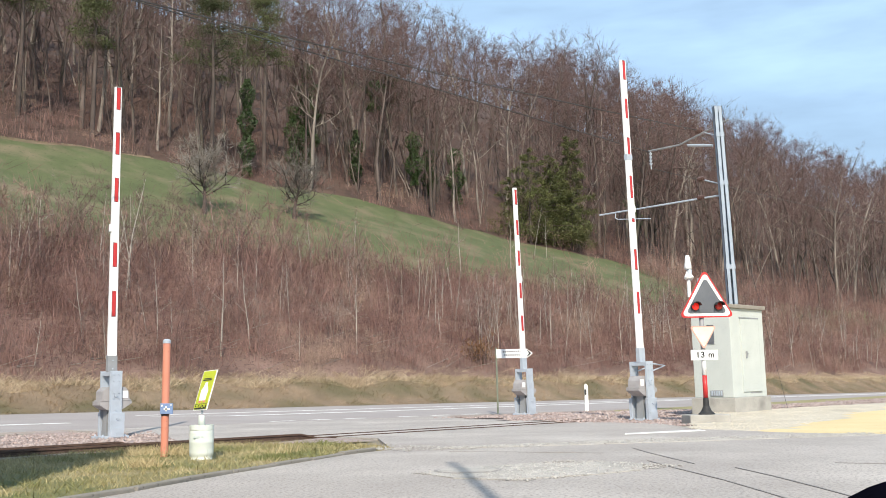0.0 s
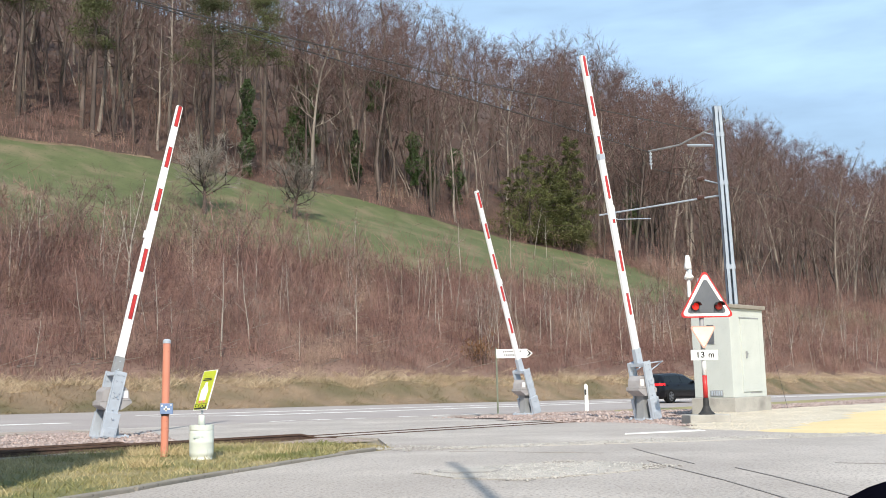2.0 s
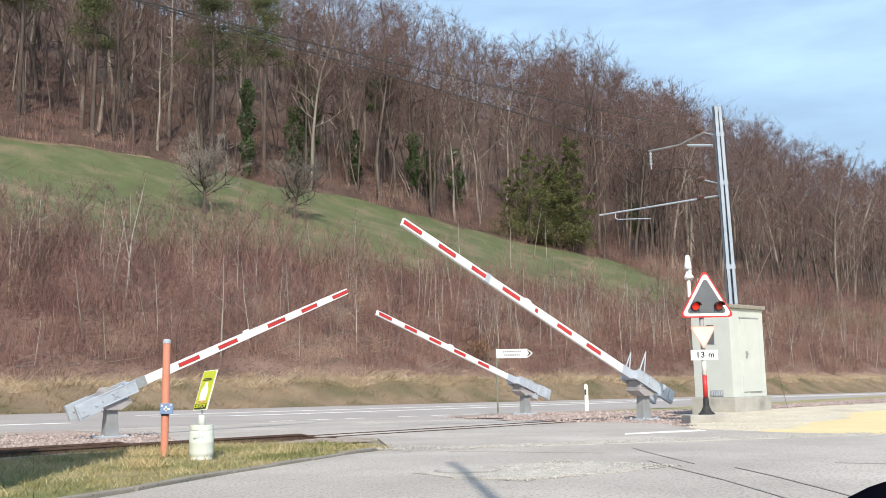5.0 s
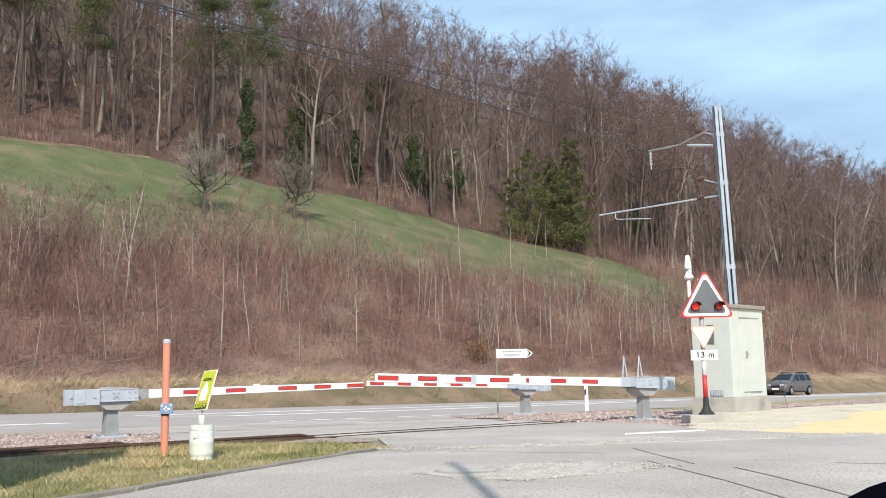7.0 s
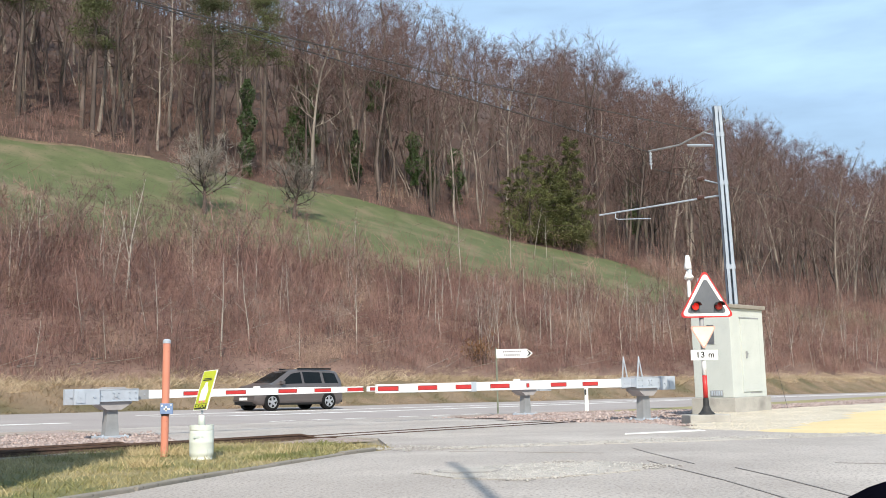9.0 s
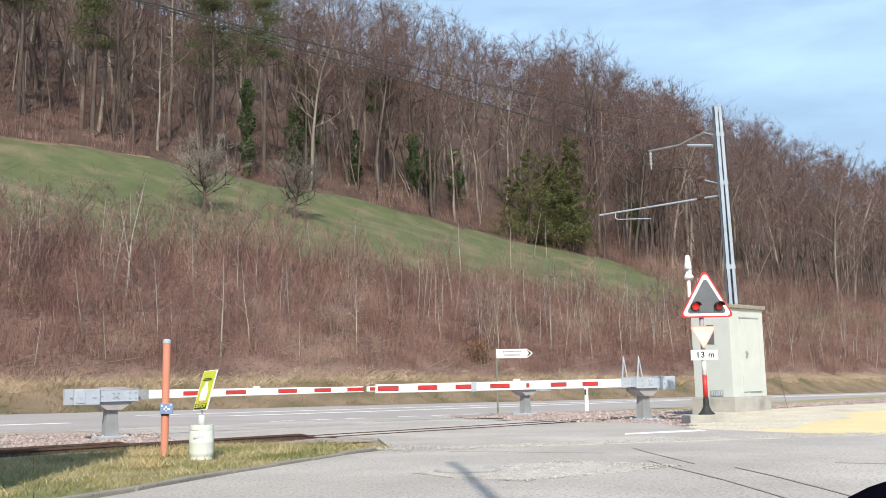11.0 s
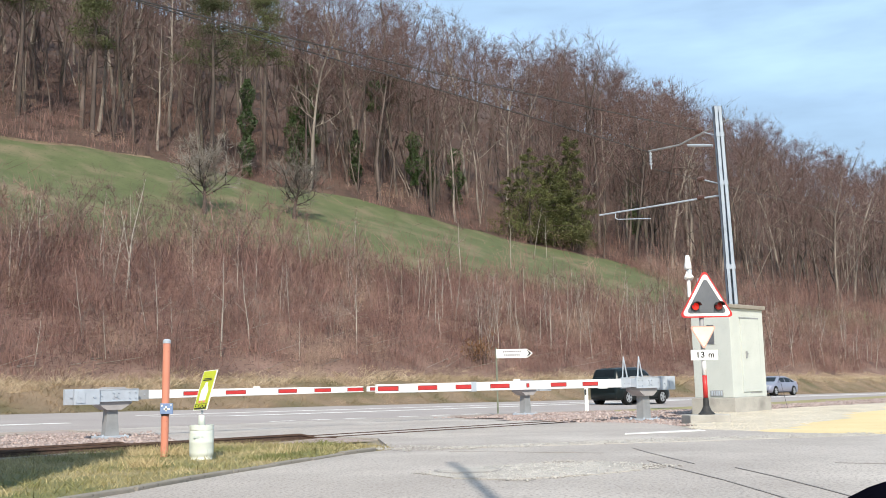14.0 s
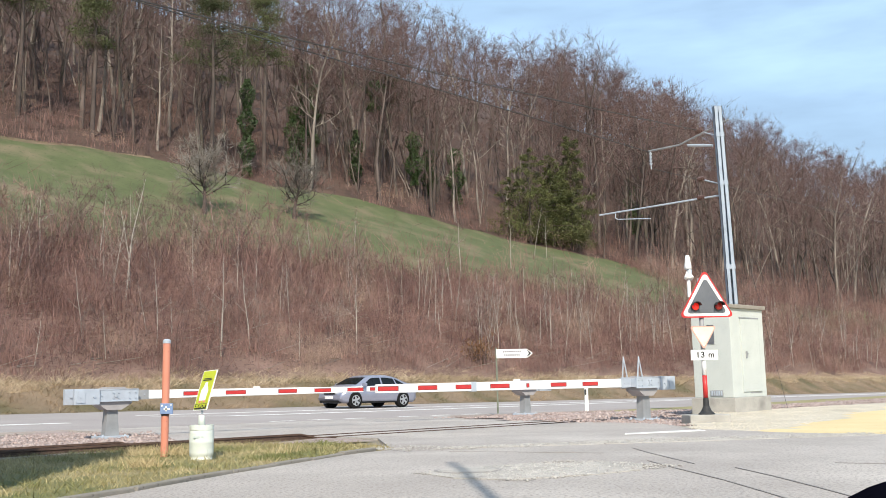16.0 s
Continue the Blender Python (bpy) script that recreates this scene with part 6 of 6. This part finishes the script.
def car_ends(th, xt, xn, half, zt_lamp, zn_lamp, tall_tail=False, lit=False):
    """Lamps, plates, grille and bumpers at tail xt and nose xn."""
    red = "tail_lit" if lit else "tail_red"
    for s in (-1, 1):
        # tail lamps wrap round the corner
        bm = bmesh.new()
        if tall_tail:
            prism(bm, [(s * half * 0.60, zt_lamp - 0.1), (s * half * 0.76, zt_lamp - 0.1), (s * half * 0.70, zt_lamp + 0.25), (s * half * 0.60, zt_lamp + 0.25)], "x", xt - 0.012, xt + 0.06)
        else:
            pts = [(xt - 0.03, s * half * 0.45), (xt - 0.02, s * half * 0.80), (xt + 0.10, s * half * 0.92), (xt + 0.33, s * half * 0.99), (xt + 0.33, s * half * 0.9), (xt + 0.1, s * half * 0.45)]
            prism(bm, pts, "z", zt_lamp + 0.03, zt_lamp + 0.155)
        part("tail_lamp", bm, M[red], th, "red tail lamp")
        bm = bmesh.new()
        prism(bm, [(xn + 0.0, s * half * 0.42), (xn - 0.06, s * half * 0.72), (xn - 0.46, s * half * 0.965), (xn - 0.46, s * half * 0.8), (xn - 0.2, s * half * 0.42)], "z", zn_lamp, zn_lamp + 0.13)
        part("headlamp", bm, M["headlight"], th, "clear headlamp")
        slab(th, "fog_lamp", "headlight", xn - 0.1, s * half * 0.66 - 0.06, 0.34, xn - 0.03, s * half * 0.66 + 0.06, 0.41, 0.015)
        slab(th, "reflector", red, xt - 0.015, s * half * 0.70 - 0.09, 0.46, xt + 0.08, s * half * 0.70 + 0.09, 0.50, 0.008)
    slab(th, "number_plate", "plate", xt - 0.045, -0.26, zt_lamp - 0.04, xt + 0.06, 0.26, zt_lamp + 0.07, 0.0)
    slab(th, "number_plate", "plate", xn - 0.06, -0.26, 0.40, xn + 0.02, 0.26, 0.51, 0.0)
    slab(th, "bumper_insert", "trim", xt - 0.02, -half * 0.8, 0.26, xt + 0.2, half * 0.8, 0.36, 0.02)
    slab(th, "grille", "trim", xn - 0.12, -half * 0.4, 0.58, xn + 0.002, half * 0.4, 0.71, 0.02)
    slab(th, "bumper_insert", "trim", xn - 0.15, -half * 0.72, 0.23, xn + 0.008, half * 0.72, 0.34, 0.02)


def car_paint(name, c, metal=0.4):
    return node_mat(name, c, tuple(min(1, k * 1.08) for k in c), 0.28, 3.0, 0.0, metal=metal, spec=0.2, coat=0.3, fine=200, fine_amt=0.0)


CARS = {}


def build_cars():
    # estate
    p = car_paint("black_car_paint", (0.003, 0.003, 0.005), 0.0)
    th, body, ring, screen = build_car("black estate car driving along the road", p, [(-2.14, 0.62), (-2.1, 0.98), (-2.0, 1.12), (-1.72, 1.40), (-1.2, 1.47), (-0.3, 1.49), (0.35, 1.44), (0.75, 1.28), (1.25, 1.02), (1.8, 0.88), (1.98, 0.74), (2.05, 0.5)],
        0.98, 0.91, (-1.32, 1.33), 0.33, glass=((-1.85, -1.25, -1.55, -1.2), (-1.18, -0.28, -1.14, -0.3), (-0.2, 0.95, -0.22, 0.4)))
    screen("windscreen", 0.55, 1.2), screen("rear_window", -2.03, -1.74)
    add_wheels(th, (-1.32, 1.33), 0.91, 0.33, "alloy_dark")
    car_ends(th, -2.1, 2.03, 0.91, 0.82, 0.62, lit=True)
    bm = bmesh.new()
    tube(bm, (-1.55, 0, 1.44), (-1.72, 0, 1.58), 0.008, 0.004, 6)
    part("aerial", bm, M["trim"], th)
    CARS["estate"] = th
    # tall dark van-like car
    p = car_paint("dark_green_car_paint", (0.006, 0.011, 0.012), 0.1)
    th, body, ring, screen = build_car("dark green people carrier driving along the road", p, [(-2.18, 0.6), (-2.15, 1.02), (-2.08, 1.30), (-1.9, 1.66), (-1.4, 1.74), (-0.2, 1.76), (0.35, 1.68), (0.85, 1.40), (1.45, 1.06), (2.0, 0.88), (2.25, 0.74), (2.32, 0.5)],
        1.03, 0.91, (-1.42, 1.41), 0.33, glass=((-2.0, -1.32, -1.85, -1.3), (-1.2, -0.22, -1.18, -0.22), (-0.12, 1.1, -0.14, 0.3)))
    screen("windscreen", 0.45, 1.4), screen("rear_window", -2.08, -1.92)
    add_wheels(th, (-1.42, 1.41), 0.91, 0.33, "alloy")
    car_ends(th, -2.15, 2.32, 0.91, 0.80, 0.64)
    CARS["carrier"] = th
    # grey people carrier
    p = car_paint("grey_brown_metallic_paint", (0.155, 0.135, 0.13), 0.5)
    th, body, ring, screen = build_car("grey-brown metallic people carrier driving along the road", p, [(-2.26, 0.55), (-2.24, 1.0), (-2.16, 1.30), (-2.0, 1.54), (-1.5, 1.60), (-0.3, 1.63), (0.3, 1.56), (0.8, 1.33), (1.35, 1.06), (1.85, 0.95), (2.06, 0.82), (2.14, 0.5)],
        1.02, 0.87, (-1.42, 1.39), 0.32, glass=((-1.95, -1.25, -1.85, -1.22), (-1.1, -0.22, -1.08, -0.2), (-0.1, 1.02, -0.1, 0.35)))
    screen("windscreen", 0.42, 1.3), screen("rear_window", -2.16, -2.02)
    add_wheels(th, (-1.42, 1.39), 0.87, 0.32, "alloy")
    car_ends(th, -2.24, 2.14, 0.87, 0.84, 0.66, True)
    slab(th, "roof_rail", "trim", -1.7, -0.64, 1.60, 0.0, -0.60, 1.665, 0.01)
    slab(th, "roof_rail", "trim", -1.7, 0.60, 1.60, 0.0, 0.64, 1.665, 0.01)
    CARS["grey"] = th
    # silver saloon
    p = car_paint("silver_lilac_metallic_paint", (0.33, 0.34, 0.41), 0.5)
    th, body, ring, screen = build_car("silver saloon car driving along the road", p, [(-2.24, 0.55), (-2.2, 0.92), (-1.95, 1.02), (-1.72, 1.05), (-1.0, 1.31), (-0.4, 1.39), (0.2, 1.38), (0.6, 1.28), (1.25, 0.97), (1.75, 0.85), (2.0, 0.72), (2.08, 0.5)],
        0.92, 0.90, (-1.33, 1.37), 0.32, glass=((-1.55, -1.05, -1.1, -0.95), (-0.95, -0.2, -0.9, -0.2), (-0.1, 1.0, -0.12, 0.45)))
    screen("windscreen", 0.58, 1.2), screen("rear_window", -1.7, -1.02)
    add_wheels(th, (-1.33, 1.37), 0.90, 0.32, "alloy")
    car_ends(th, -2.2, 2.08, 0.90, 0.74, 0.60)
    CARS["saloon"] = th


build_cars()


def road_pose(u, v, turn):
    """A car's pose on the road, tilted with its fall."""
    x, y = rd(u, v)
    fall = math.degrees(math.atan2(flat(u + 1, v) - flat(u - 1, v), 2.0))
    return Matrix.Translation((x, y, flat(u, v) + 0.003)) @ pose(0, 0, 0, 0, 0, 45 + turn) @ pose(0, 0, 0, 0, -fall if turn == 0 else fall, 0)


def motions():
    swing = {
        "left": [(0.0, 89.8), (0.5, 89.2), (1.0, 87.1), (1.5, 82.7), (2.0, 77.0), (2.5, 68.1), (3.0, 57.9), (3.5, 47.3), (4.0, 38.8), (4.2, 35.4), (6.3, 5.1), (6.5, 3.7), (7.0, 0.9), (7.5, 0.0), (8.0, 0.0), (16.0, 0.0)],
        "right": [(0.0, 88.7), (0.5, 88.3), (1.0, 86.5), (1.5, 82.7), (2.0, 77.9), (2.5, 69.7), (3.0, 60.0), (3.5, 50.4), (4.0, 41.7), (4.2, 38.2), (6.3, 6.4), (6.5, 4.7), (7.0, 1.5), (7.5, 0.0), (8.0, 0.0), (16.0, 0.0)],
        "back": [(0.0, 88.4), (0.5, 86.8), (1.0, 83.6), (1.5, 78.8), (2.0, 72.4), (2.5, 62.5), (3.0, 53.2), (3.5, 43.7), (4.0, 35.5), (4.2, 32.3), (6.3, 4.6), (6.5, 3.6), (7.0, 1.4), (7.5, 0.0), (8.0, 0.0), (16.0, 0.0)],
    }
    height = {"left": 0.86, "right": 0.87, "back": 0.86}
    for k, rows in swing.items():
        walk(ARMS[k], [(t, pose(0, 0, height[k], 0, -a, 0)) for t, a in rows])
    drive = {
        "estate": (28.3, 0, [(0.0, 1.3), (0.5, 11.65), (1.0, 22.55), (1.5, 33.9), (2.0, 44.0), (2.5, 55.0), (3.0, 65.2), (4.0, 86.0), (16.0, 336.0)]),
        "carrier": (28.3, 0, [(0.0, -241.0), (12.0, 1.6), (12.5, 11.2), (13.0, 20.6), (13.5, 30.7), (14.0, 40.6), (15.0, 59.3), (15.5, 68.2), (16.0, 77.0)]),
        "grey": (34.1, 180, [(0.0, 217.0), (6.3, 82.5), (7.0, 68.2), (8.0, 47.5), (8.5, 36.0), (9.0, 25.0), (9.2, 20.6), (16.0, -128.0)]),
        "saloon": (34.1, 180, [(0.0, 343.0), (13.0, 84.0), (13.5, 74.4), (14.0, 65.9), (15.0, 47.3), (15.5, 38.6), (16.0, 29.2)]),
    }
    for k, (v, turn, rows) in drive.items():
        drift = 2.8 if turn == 0 else 1.6
        path = []
        for t, u in rows:
            w = v + drift * smooth(u, 28, 64)
            path.append((t, road_pose(u * w / v, w, turn)))
        walk(CARS[k], path)
    # wheels roll while the cars pass; rims repeat every 72 degrees
    rolling = {"estate": (0.0, 4.4), "carrier": (11.6, 16.0), "grey": (5.6, 10.0), "saloon": (12.4, 16.0)}
    for k, (t0, t1) in rolling.items():
        steps = int((t1 - t0) * FPS)
        for wheel in [c for c in CARS[k].children if c.name.split(".")[0] == "wheel"]:
            rest = wheel.matrix_basis.copy()
            rows = [] if t0 == 0 else [(0.0, rest)]
            rows += [(t0 + i / FPS, rest @ Matrix.Rotation(radians(50 * i), 4, "Y")) for i in range(steps + 1)]
            if t1 < 16.0:
                rows.append((16.0, rows[-1][1]))
            walk(wheel, rows)


motions()
